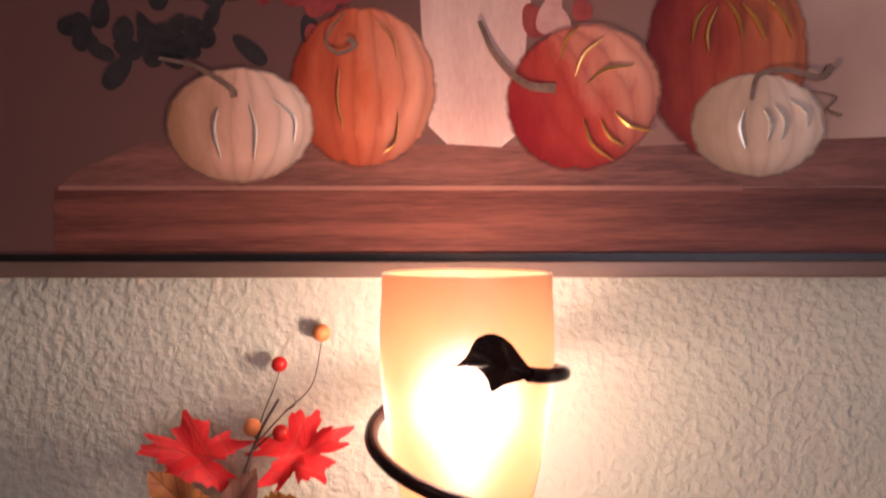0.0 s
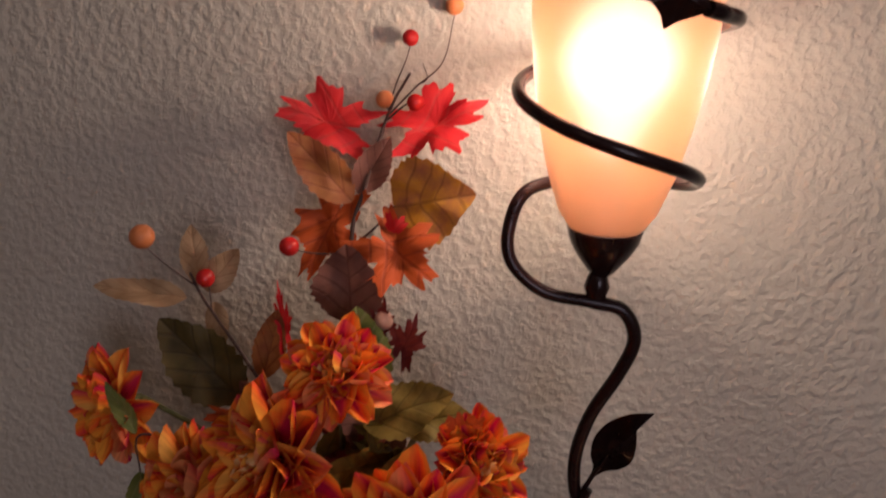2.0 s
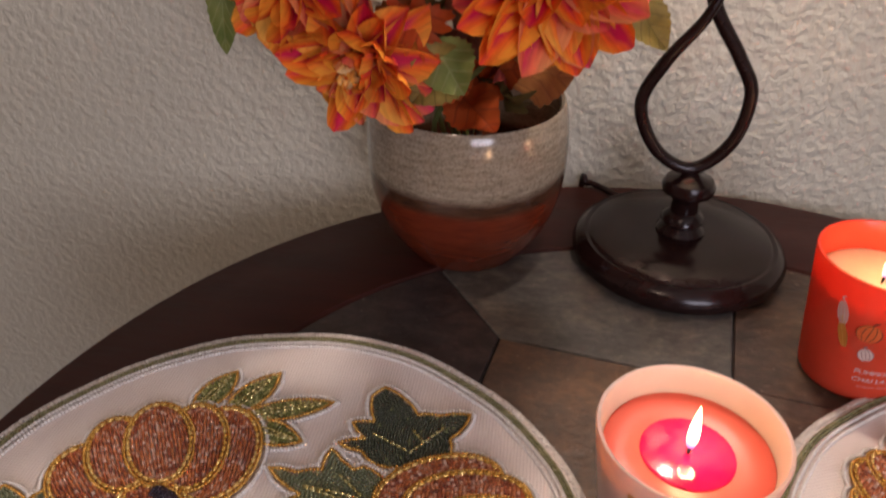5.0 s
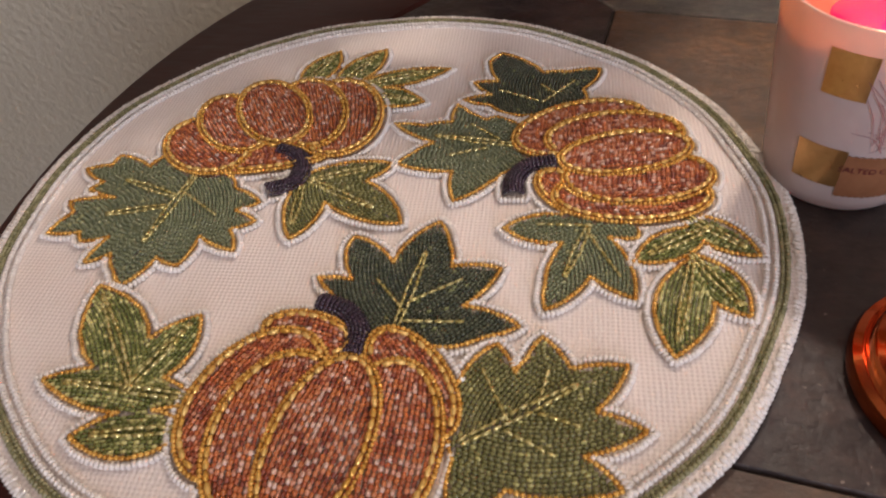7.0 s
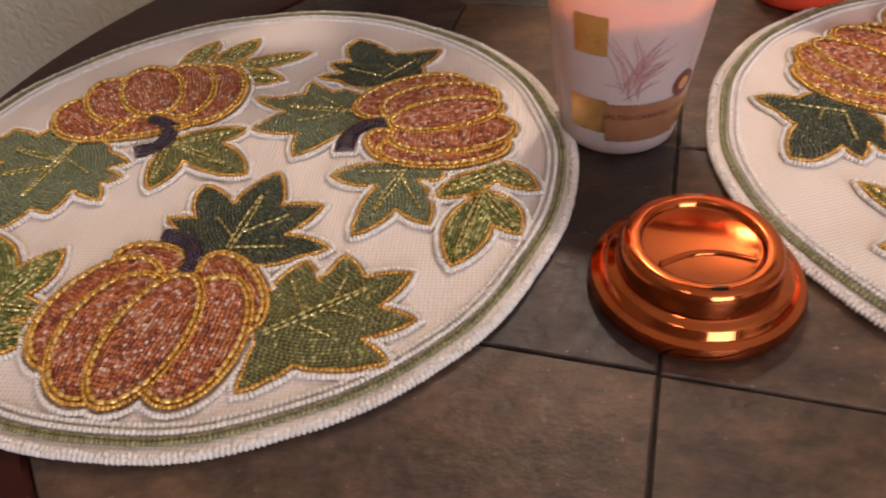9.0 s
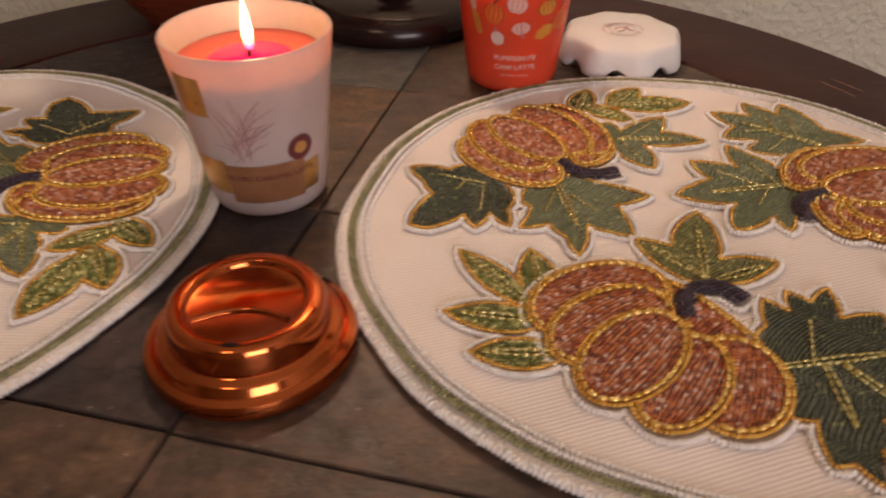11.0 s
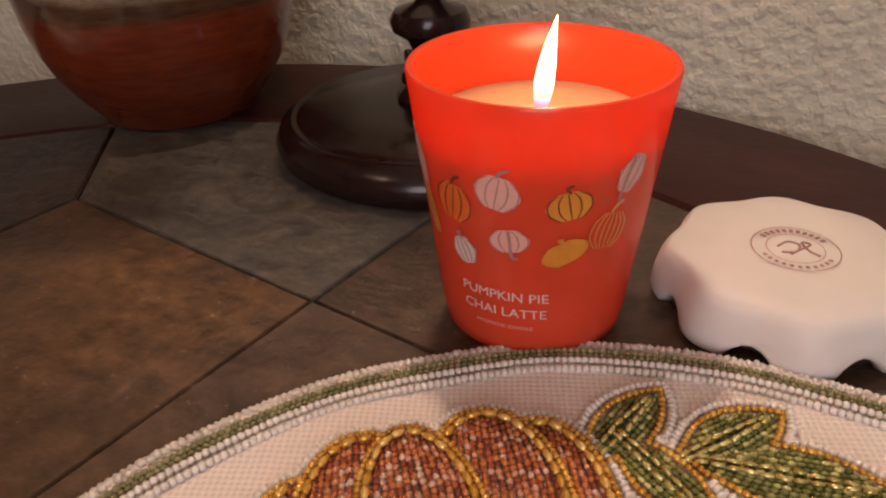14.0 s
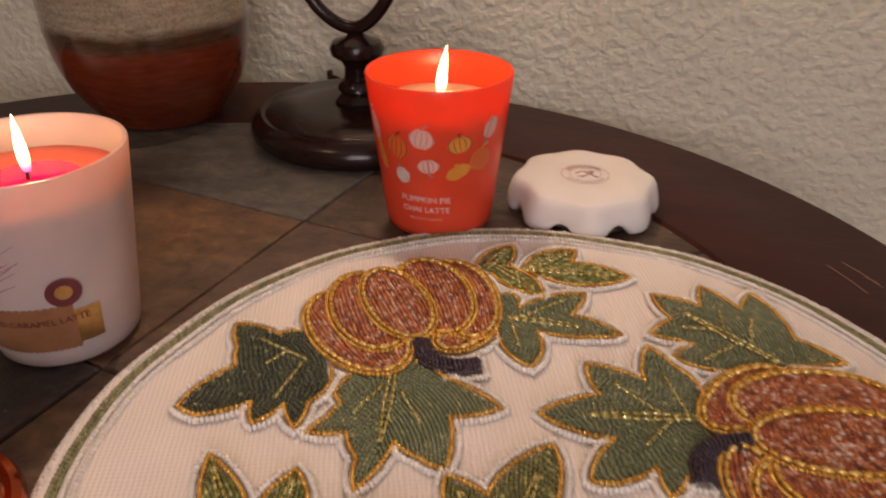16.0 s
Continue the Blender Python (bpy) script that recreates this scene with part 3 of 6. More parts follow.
# outlines and veins of the beaded leaves, in shares of the mat's radius
LEAVES = {
    "large_leaf": ([(-0.864, -0.150), (-0.832, -0.067), (-0.863, -0.027), (-0.742, -0.006), (-0.831, 0.025), (-0.805, 0.055), (-0.881, 0.108), (-0.815, 0.132), (-0.805, 0.175), (-0.702, 0.129), (-0.677, 0.174), (-0.600, 0.131), (-0.534, 0.092), (-0.448, 0.094), (-0.424, 0.047), (-0.340, -0.006), (-0.398, -0.040), (-0.332, -0.079), (-0.387, -0.111), (-0.353, -0.187), (-0.457, -0.141), (-0.476, -0.244), (-0.539, -0.221), (-0.588, -0.316), (-0.629, -0.270), (-0.662, -0.213), (-0.717, -0.248), (-0.692, -0.155), (-0.761, -0.174), (-0.780, -0.142)],
                   [((-0.553, 0.083), (-0.595, -0.181)), ((-0.586, 0.007), (-0.736, 0.062)), ((-0.597, -0.039), (-0.743, -0.076)), ((-0.557, 0.020), (-0.445, -0.061))]),
    "three_lobed_leaf": ([(-0.241, 0.112), (-0.175, 0.154), (-0.079, 0.175), (-0.016, 0.165), (-0.076, 0.090), (-0.001, 0.028), (0.044, -0.068), (-0.051, -0.062), (-0.168, 0.001), (-0.181, -0.074), (-0.224, -0.137), (-0.259, -0.064), (-0.268, 0.021), (-0.259, 0.080)],
                         [((-0.245, 0.091), (-0.027, -0.023)), ((-0.219, 0.086), (-0.057, 0.148)), ((-0.242, 0.054), (-0.230, -0.099))]),
    "outer_leaf": ([(0.209, 0.691), (0.244, 0.739), (0.321, 0.694), (0.375, 0.629), (0.450, 0.635), (0.547, 0.652), (0.531, 0.590), (0.494, 0.540), (0.506, 0.476), (0.435, 0.432), (0.342, 0.400), (0.274, 0.409), (0.228, 0.450), (0.146, 0.475), (0.224, 0.504), (0.170, 0.568), (0.241, 0.578)],
                   [((0.383, 0.469), (0.472, 0.580)), ((0.357, 0.475), (0.249, 0.524)), ((0.408, 0.518), (0.362, 0.567))]),
    "maple_leaf": ([(-0.039, 0.348), (0.048, 0.343), (0.123, 0.365), (0.131, 0.446), (0.176, 0.405), (0.216, 0.375), (0.253, 0.391), (0.319, 0.352), (0.348, 0.260), (0.344, 0.186), (0.283, 0.137), (0.251, 0.098), (0.165, 0.021), (0.148, 0.139), (-0.004, 0.165), (0.032, 0.213), (0.085, 0.264)],
                   [((0.316, 0.254), (0.092, 0.291)), ((0.227, 0.238), (0.135, 0.206)), ((0.257, 0.287), (0.185, 0.345))]),
    "small_leaf": ([(0.301, -0.073), (0.353, -0.032), (0.419, -0.016), (0.499, -0.027), (0.616, -0.039), (0.618, -0.090), (0.548, -0.093), (0.593, -0.175), (0.600, -0.284), (0.504, -0.221), (0.458, -0.289), (0.405, -0.327), (0.404, -0.253), (0.422, -0.161), (0.442, -0.118), (0.357, -0.111)],
                   [((0.499, -0.072), (0.449, -0.223)), ((0.502, -0.057), (0.386, -0.059)), ((0.506, -0.094), (0.571, -0.222))]),
    "stem_leaf": ([(-0.118, -0.263), (-0.039, -0.264), (-0.072, -0.171), (-0.062, -0.122), (-0.022, -0.136), (0.049, -0.204), (0.075, -0.132), (0.142, -0.058), (0.173, -0.129), (0.188, -0.211), (0.235, -0.200), (0.303, -0.210), (0.226, -0.329), (0.295, -0.344), (0.352, -0.377), (0.280, -0.411), (0.199, -0.445), (0.111, -0.426), (0.039, -0.430), (-0.008, -0.360), (-0.075, -0.311)],
                  [((0.087, -0.400), (0.122, -0.167)), ((0.098, -0.354), (0.011, -0.251)), ((0.116, -0.319), (0.212, -0.254)), ((0.111, -0.381), (0.235, -0.376))]),
    "side_leaf": ([(0.255, -0.486), (0.308, -0.427), (0.350, -0.498), (0.372, -0.462), (0.403, -0.403), (0.462, -0.481), (0.577, -0.465), (0.509, -0.579), (0.605, -0.616), (0.486, -0.677), (0.554, -0.740), (0.505, -0.756), (0.435, -0.766), (0.347, -0.755), (0.300, -0.798), (0.241, -0.832), (0.241, -0.777), (0.244, -0.704), (0.231, -0.649), (0.232, -0.575)],
                  [((0.263, -0.664), (0.486, -0.515)), ((0.337, -0.605), (0.285, -0.500)), ((0.401, -0.564), (0.419, -0.484)), ((0.345, -0.641), (0.436, -0.685)), ((0.408, -0.596), (0.474, -0.615))]),
}
# leaflets of the three sprigs: root, tip, half width
SPRIGS = (
    [((-0.365, 0.542), (-0.290, 0.746), 0.050), ((-0.254, 0.535), (-0.138, 0.759), 0.052), ((-0.194, 0.545), (0.086, 0.645), 0.042), ((-0.187, 0.508), (0.028, 0.462), 0.050)],
    [((0.728, -0.009), (0.887, -0.136), 0.045), ((0.736, -0.149), (0.837, -0.319), 0.050), ((0.731, -0.169), (0.670, -0.438), 0.062), ((0.776, -0.056), (0.604, -0.170), 0.045)],
    [((-0.451, -0.579), (-0.640, -0.318), 0.072), ((-0.444, -0.595), (-0.361, -0.393), 0.058), ((-0.313, -0.610), (-0.645, -0.588), 0.056), ((-0.288, -0.683), (-0.519, -0.717), 0.056)],
)
# pumpkins: lobes from the front one backwards (middle, half length, half width, turn), then the stem's line
PUMPKINS = (
    ([(-0.015, -0.684, 0.206, 0.106, -98), (-0.103, -0.679, 0.201, 0.136, -90), (0.107, -0.682, 0.198, 0.116, -92), (-0.169, -0.605, 0.191, 0.137, -107), (0.141, -0.534, 0.153, 0.077, -55), (-0.100, -0.434, 0.108, 0.061, 166)],
     [(-0.094, -0.341), (-0.036, -0.361), (0.005, -0.414), (0.008, -0.479)]),
    ([(0.603, 0.233, 0.182, 0.092, -164), (0.576, 0.306, 0.190, 0.111, -168), (0.630, 0.132, 0.194, 0.110, -172), (0.487, 0.341, 0.200, 0.118, -153), (0.609, 0.058, 0.197, 0.101, -176), (0.449, 0.065, 0.101, 0.063, -50)],
     [(0.415, 0.187), (0.352, 0.168), (0.316, 0.112), (0.316, 0.045)]),
    ([(-0.416, 0.396, 0.179, 0.107, -59), (-0.306, 0.396, 0.182, 0.113, -71), (-0.519, 0.335, 0.164, 0.102, -53), (-0.219, 0.379, 0.194, 0.136, -80), (-0.562, 0.230, 0.152, 0.120, 139), (-0.406, 0.170, 0.212, 0.061, -170)],
     [(-0.344, 0.212), (-0.288, 0.185), (-0.260, 0.125), (-0.273, 0.069), (-0.334, 0.039)]),
)


def in_lobe(lobe, x, y, grow=0.0):
    cx, cy, a, b, turn = lobe
    t = math.radians(turn)
    dx, dy = x / R - cx, y / R - cy
    u, v = dx * math.cos(t) + dy * math.sin(t), dy * math.cos(t) - dx * math.sin(t)
    return (u / (a + grow / R)) ** 2 + (v / (b + grow / R)) ** 2 < 1


def in_any_pumpkin(x, y, grow=0.0):
    return any(in_lobe(lobe, x, y, grow) for lobes, stem in PUMPKINS for lobe in lobes)


def stuff(name, heap, material, parent, label=""):
    return tagged(link(name, heap.mesh(name), material, parent, label), kind="stuff")


def bead_leaf(mat, name, polys, style, veins, label, rng, herring=0.62, others=()):
    """Beaded leaf: rows that slant from the main vein, gold edge, raised white cord, pale veins."""
    fill, rim, cord, vein = Beads(), Beads(), Beads(), Beads()
    step, rad = 0.0025, 0.00108
    a, b = Vector(veins[0][0]) * R, Vector(veins[0][1]) * R
    d = (b - a).normalized()
    near = [(Vector(p) * R, Vector(q) * R) for p, q in veins]
    rest = [[(u * R, v * R) for u, v in o] for o in others]
    for poly in polys:
        q = [(x * R, y * R) for x, y in poly]
        inner = grown(q, -0.0010)
        cx, cy = sum(p[0] for p in q) / len(q), sum(p[1] for p in q) / len(q)
        span = max(math.hypot(p[0] - cx, p[1] - cy) for p in q)
        for sgn in ((-1, 1) if herring else (0,)):
            ang = math.atan2(d.y, d.x) + sgn * herring
            ca, sa = math.cos(ang), math.sin(ang)
            rows = int(span / (rad * 1.8)) + 1
            for i in range(-rows, rows + 1):
                s = -span + rng.uniform(0, step)
                while s < span:
                    t = i * rad * 1.8 + 9.0 * s * s * (-sgn or 0.5)
                    x, y = cx + ca * s - sa * t, cy + sa * s + ca * t
                    side = d.x * (y - a.y) - d.y * (x - a.x)
                    if side * (sgn or side) > 0 and inside(inner, x, y) and not in_any_pumpkin(x, y, 0.0005):
                        fill.add(x, y, Z0 + lift(x, y) + rng.uniform(0, 0.00025), ang + rng.uniform(-0.12, 0.12) + 18 * s * (-sgn or 0.5), step * 0.94, rad)
                    s += step
        free = lambda x, y: not in_any_pumpkin(x, y, 0.0012) and not any(inside(o, x, y) for o in rest)  # noqa: E731
        rim.along(q, Z0 + 0.0008, 0.0023, 0.00122, keep=free, rng=rng)
        cord.along(grown(q, 0.0031), Z0 + 0.0002, 0.0021, 0.0018, keep=lambda x, y: not in_any_pumpkin(x, y, 0.004) and not any(inside(o, x, y) for o in rest + [q]) and not any(inside(grown(o, 0.0018), x, y) for o in rest), rng=rng)
    for p, q in near:
        e = (q - p)
        off = Vector((-e.y, e.x)).normalized() * 0.0010
        for k in (-1, 1) if e.length > 0.028 else (0,):
            vein.along([p + off * k, p + e * 0.5 + off * 1.8 * k, q + off * k * 0.5], Z0 + 0.0015, 0.0044, 0.00098, closed=False, keep=lambda x, y: not in_any_pumpkin(x, y), rng=rng)
    holder = stuff(name, fill, LEAFBEADS[style], mat, label)
    stuff("gold_rim", rim, BEADGOLD, holder, "gold seed bead outline")
    stuff("white_cord", cord, BEADWHITE, holder, "raised white bead cord")
    stuff("vein_beading", vein, BEADPALE, holder, "pale gold bugle bead veins")


def bead_pumpkin(mat, lobes, stem, rng):
    """Pumpkin of overlapping lobes, each filled along its length and edged by gold seed and bugle beads."""
    fill, rim, bugle, cord = Beads(), Beads(), Beads(), Beads()
    r, step = 0.00112, 0.0024
    line = [Vector((p.x, p.y)) * R for p in spline([(*p, 0) for p in stem], 8)]
    for k, (cx, cy, a, b, turn) in enumerate(lobes):
        t = math.radians(turn)
        u, w = Vector((math.cos(t), math.sin(t))), Vector((-math.sin(t), math.cos(t)))
        c = Vector((cx, cy)) * R
        front = lobes[:k]
        rows = int(b * R / (r * 1.8)) + 1
        for i in range(-rows, rows + 1):
            s = -a * R + rng.uniform(0, step)
            while s < a * R:
                q = s / (a * R)
                v = i * r * 1.8 * (1.12 - 0.30 * q * q) + rng.uniform(-1, 1) * r * 0.22
                p = c + u * s + w * v
                if in_lobe(lobes[k], p.x, p.y, -0.0008) and not any(in_lobe(o, p.x, p.y, 0.0006) for o in front):
                    puff = 0.0016 * max(0, 1 - q * q - (v / (b * R)) ** 2)
                    fill.add(p.x, p.y, Z0 + puff + lift(p.x, p.y) + rng.uniform(0, 0.0005), t - 0.55 * q * v / (b * R) + rng.uniform(-0.2, 0.2), step * 0.95, r * rng.uniform(0.9, 1.15))
                s += step
        ring = [tuple(c + u * (a * R * math.cos(2 * math.pi * j / 64)) + w * (b * R * math.sin(2 * math.pi * j / 64))) for j in range(64)]
        clear = lambda x, y: not any(in_lobe(o, x, y, 0.0004) for o in front)  # noqa: E731
        rim.along(ring, Z0 + 0.0019, 0.0022, 0.00130, keep=clear, rng=rng)
        bugle.along(grown(ring, -0.0024), Z0 + 0.0026, 0.0050, 0.00138, keep=lambda x, y: not any(in_lobe(o, x, y, 0.0016) for o in front), rng=rng)
        cord.along(grown(ring, 0.0033), Z0 + 0.0001, 0.0021, 0.0018, keep=lambda x, y: not any(in_lobe(o, x, y, 0.0018) for o in lobes) and not any(inside([(g * R, h * R) for g, h in LEAVES[n][0]], x, y) for n in LEAVES), rng=rng)
    holder = stuff("beaded_pumpkin", fill, BEADPUMP, mat, "orange, rust and pink beaded pumpkin")
    stuff("gold_rib_beading", rim, BEADGOLD, holder, "gold seed bead ribs")
    stuff("bugle_beading", bugle, BEADBUGLE, holder, "long gold bugle beads")
    st, edge = Beads(), []
    for off in (-3, -2, -1, 0, 1, 2, 3):
        lane = [p + Vector((-(line[min(i + 1, len(line) - 1)] - line[max(i - 1, 0)]).y, (line[min(i + 1, len(line) - 1)] - line[max(i - 1, 0)]).x)).normalized() * off * 0.00155 for i, p in enumerate(line)]
        st.along(lane, Z0 + 0.0040 - 0.00028 * off * off, 0.0022, 0.00115, closed=False, rng=rng)
        if abs(off) == 3:
            edge.append(lane)
    cord.along(grown([tuple(p) for p in edge[0]] + [tuple(p) for p in reversed(edge[1])], 0.0030), Z0 + 0.0001, 0.0021, 0.0017, keep=lambda x, y: not in_any_pumpkin(x, y, 0.002) and not any(inside([(g * R, h * R) for g, h in LEAVES[n][0]], x, y) for n in LEAVES), rng=rng)
    stuff("white_cord", cord, BEADWHITE, holder, "raised white bead cord")
    stuff("stem", st, BEADPLUM, holder, "dark plum bead stem")


def beaded_placemat(place, tones, seed, shift, label):
    rng = random.Random(seed)
    mat = thing("beaded_placemat", place, label, "placemat", "beaded placemats")
    cloth = bmesh.new()
    rings = []
    for k, (s, z) in enumerate([(0.985, 0.0004), (1.0, 0.0022), (0.99, MT)] + [(q, MT) for q in np.linspace(0.96, 0.03, 34)]):
        rings.append([cloth.verts.new((x, y, z + (lift(x, y) if k > 1 else 0))) for x, y in circle(R * s, 160, min(1, s ** 6))])
    for a, b in zip(rings, rings[1:]):
        for k in range(160):
            cloth.faces.new((a[k], a[(k + 1) % 160], b[(k + 1) % 160], b[k]))
    cloth.faces.new(rings[-1])
    cloth.faces.new(list(reversed(rings[0])))
    part("cloth", cloth, LINEN, mat, "woven white linen")
    for name, rad, z, step, r, material, note in (
            ("bead_edging", 0.998, 0.0030, 0.0023, 0.0021, BEADWHITE, "white seed bead edge"),
            ("green_ring", 0.966, MT + 0.0012, 0.0022, 0.0015, BEADGREEN, "olive green bead ring"), ("green_ring", 0.955, MT + 0.0010, 0.0022, 0.0012, BEADGREEN, ""),
            ("white_ring", 0.940, MT + 0.0013, 0.0023, 0.0016, BEADWHITE, "white bead ring"), ("white_ring", 0.921, MT + 0.0008, 0.0023, 0.0017, BEADWHITE, "")):
        heap = Beads()
        heap.along(circle(R * rad, 360, 1.0), z, step, r, rng=rng)
        stuff(name, heap, material, mat, note)
    loops = Beads()                   # short picot loops that stand out from the hem
    count = 470
    for k in range(count):
        t = 2 * math.pi * (k + rng.uniform(-0.2, 0.2)) / count
        rr = R * wavy(t) * rng.uniform(0.987, 0.993)
        loops.add(rr * math.cos(t), rr * math.sin(t), 0.0040 + rng.uniform(-0.0003, 0.0005), t + rng.uniform(-0.35, 0.35), 0.0031, 0.0014)
    stuff("bead_edging", loops, BEADWHITE, mat, "short white bead loops on the hem")
    words = {"dark": "dark green", "sage": "sage green", "olive": "olive green"}
    for name, (outline, veins) in LEAVES.items():
        bead_leaf(mat, "beaded_leaf", [bulged(outline)], tones[name], veins, words[tones[name]] + " beaded leaf", rng)
    for sprig in SPRIGS:
        polys = [leaflet(*q) for q in sprig]
        for q, poly in zip(sprig, polys):
            bead_leaf(mat, "beaded_leaflet", [poly], "moss", [(q[0], tuple(Vector(q[0]).lerp(Vector(q[1]), 0.85)))], "moss green beaded leaflet", rng, 0, [o for o in polys if o is not poly])
    for lobes, stem in PUMPKINS:
        bead_pumpkin(mat, lobes, stem, rng)
    for ob in mat.children:
        if ob.name.split(".")[0] not in ("cloth", "bead_edging", "green_ring", "white_ring"):
            ob.location = (shift[0], shift[1], 0)
    return mat


beaded_placemat(pose(-0.2845, -0.4675, TOP), {"large_leaf": "sage", "three_lobed_leaf": "olive", "outer_leaf": "dark", "maple_leaf": "sage", "small_leaf": "sage", "stem_leaf": "dark", "side_leaf": "olive"}, 11, (0.002, 0.0), "round white beaded placemat with pumpkins and leaves")
beaded_placemat(pose(0.178, -0.454, TOP, 0, 0, 111.1) @ Matrix.Diagonal((0.99, 0.99, 1, 1)), {"large_leaf": "dark", "three_lobed_leaf": "olive", "outer_leaf": "dark", "maple_leaf": "sage", "small_leaf": "sage", "stem_leaf": "sage", "side_leaf": "sage"}, 12, (-0.0031, 0.0062), "round white beaded placemat beside the orange candle")

# ---------------------------------------------------------------- table lamp
table_lamp = thing("table_lamp", pose(AXIS.x, AXIS.y, TOP), "lit table lamp with scrolled bronze stem and amber glass", "lamp")
LB = Vector((0.008, 0.006, 0))       # the foot stands slightly off the shade's axis


def rod(name, points, radius, label="", taper=None):
    return part(name, tube([Vector(p) - Vector((AXIS.x, AXIS.y, TOP)) for p in spline(points, 10)], radius, 14, taper), IRON, table_lamp, label)


part("foot_plate", lathe([(0.083, 0.0), (0.0872, 0.004), (0.0882, 0.010), (0.085, 0.017), (0.079, 0.021), (0.076, 0.0205), (0.073, 0.023), (0.040, 0.0245), (0.02, 0.026)], 80), IRON, table_lamp, "round dark bronze foot", Matrix.Translation(LB))
part("collar", lathe([(0.019, 0.025), (0.020, 0.028), (0.0165, 0.032), (0.0145, 0.034), (0.0175, 0.037), (0.0165, 0.041), (0.0115, 0.045), (0.0105, 0.054), (0.013, 0.059), (0.0205, 0.064), (0.0215, 0.069), (0.019, 0.074), (0.0095, 0.077), (0.004, 0.081)], 48), IRON, table_lamp, "turned collar", Matrix.Translation(LB))
stem_line = [(-0.034, -0.130, 1.141), (-0.012, -0.130, 1.136), (-0.0015, -0.130, 1.114), (-0.010, -0.129, 1.085), (-0.028, -0.127, 1.046), (-0.036, -0.125, 1.005), (-0.030, -0.124, 0.965), (-0.004, -0.122, 0.925), (0.010, -0.122, 0.897), (0.004, -0.123, 0.858), (-0.022, -0.124, 0.834), (-0.052, -0.125, 0.848), (-0.070, -0.126, 0.886), (-0.058, -0.131, 0.922), (-0.036, -0.133, 0.955), (-0.024, -0.131, 0.984)]
rod("stem", stem_line, 0.0052, "scrolled round bar", lambda s: 1 if s < 0.86 else 1 - 2.6 * (s - 0.86))
part("knuckle", lathe([(0.002, -0.011), (0.0070, -0.008), (0.0093, 0.0), (0.0070, 0.008), (0.005, 0.011)], 32), IRON, table_lamp, "", Matrix.Translation((-0.002, 0, 1.1535 - TOP)))
part("cup", lathe([(0.006, 1.162), (0.010, 1.166), (0.019, 1.178), (0.0245, 1.188), (0.0265, 1.197), (0.0255, 1.198), (0.020, 1.192)], 48), IRON, table_lamp, "dark bronze socket cup", pose(0, 0, -TOP))
# coil round the glass, from the leaf down to the knuckle
coil = []
for k in range(19):
    a = math.radians(20 + 25 * k)
    zz = float(np.interp(k, [0, 6.4, 14.4, 18], [1.335, 1.292, 1.2255, 1.222]))
    rr = 0.066 - 0.015 * max(0, (k - 7) / 11)
    coil.append((AXIS.x + rr * math.cos(a), AXIS.y + rr * math.sin(a), zz))
coil += [(-0.085, -0.118, 1.219), (-0.097, -0.126, 1.194), (-0.094, -0.130, 1.168), (-0.070, -0.130, 1.147), (-0.034, -0.130, 1.141)]
coil = [(AXIS.x + 0.036, AXIS.y - 0.0735, 1.3445), (AXIS.x + 0.047, AXIS.y - 0.064, 1.342), (AXIS.x + 0.062, AXIS.y - 0.030, 1.338)] + coil[1:]
rod("coil", coil, 0.0048, "bar wound round the shade")


def metal_leaf(outline, hub, y0, bow):
    """A hammered leaf from its outline in x and z, bowed forward towards its middle."""
    bm = bmesh.new()
    line = [(q.x, q.y) for q in spline([(x, z, 0) for x, z in outline + outline[:1]], 4)[:-1]]
    rings = []
    for s in (1.0, 0.6, 0.25):
        rings.append([bm.verts.new((hub[0] + (x - hub[0]) * s - AXIS.x, y0 - bow * (1 - s * s) - 0.004 * math.sin(x * 90) - AXIS.y, hub[1] + (z - hub[1]) * s - TOP)) for x, z in line])
    n = len(line)
    for a, b in zip(rings, rings[1:]):
        for k in range(n):
            bm.faces.new((a[k], a[(k + 1) % n], b[(k + 1) % n], b[k]))
    bm.faces.new(rings[-1])
    bmesh.ops.solidify(bm, geom=bm.faces, thickness=0.0018)
    bmesh.ops.recalc_face_normals(bm, faces=bm.faces)
    return part("metal_leaf", bm, IRON, table_lamp, "dark bronze leaf")


# the curled leaf that ends the coil on the glass, and the leaf on the scrolled stem
metal_leaf([(-0.038, 1.349), (-0.031, 1.355), (-0.025, 1.365), (-0.015, 1.368), (-0.005, 1.363), (0.002, 1.354), (0.009, 1.3445), (0.002, 1.341), (-0.009, 1.337), (-0.016, 1.333), (-0.0185, 1.340), (-0.025, 1.347)], (-0.010, 1.351), AXIS.y - 0.0715, 0.004)
metal_leaf([(-0.026, 0.983), (-0.021, 0.996), (-0.0238, 1.0085), (-0.0224, 1.0236), (-0.0141, 1.0367), (-0.0008, 1.0476), (0.0091, 1.0519), (0.0201, 1.0533), (0.0138, 1.048), (0.0087, 1.0388), (0.0094, 1.0242), (0.0075, 1.0091), (-0.0011, 0.9991), (-0.0114, 0.9945), (-0.0205, 0.987)], (-0.007, 1.021), -0.124, 0.003)
rod("leaf_stalk", [(-0.0315, -0.1275, 0.968), (-0.0275, -0.1265, 0.980), (-0.021, -0.1255, 0.993), (-0.016, -0.1255, 1.003)], 0.0026, "", lambda q: 1 - 0.5 * q)
outer = [(0.0245, 1.196), (0.034, 1.210), (0.043, 1.236), (0.0505, 1.268), (0.0560, 1.300), (0.0600, 1.335), (0.0603, 1.358), (0.0588, 1.385), (0.0585, 1.401)]
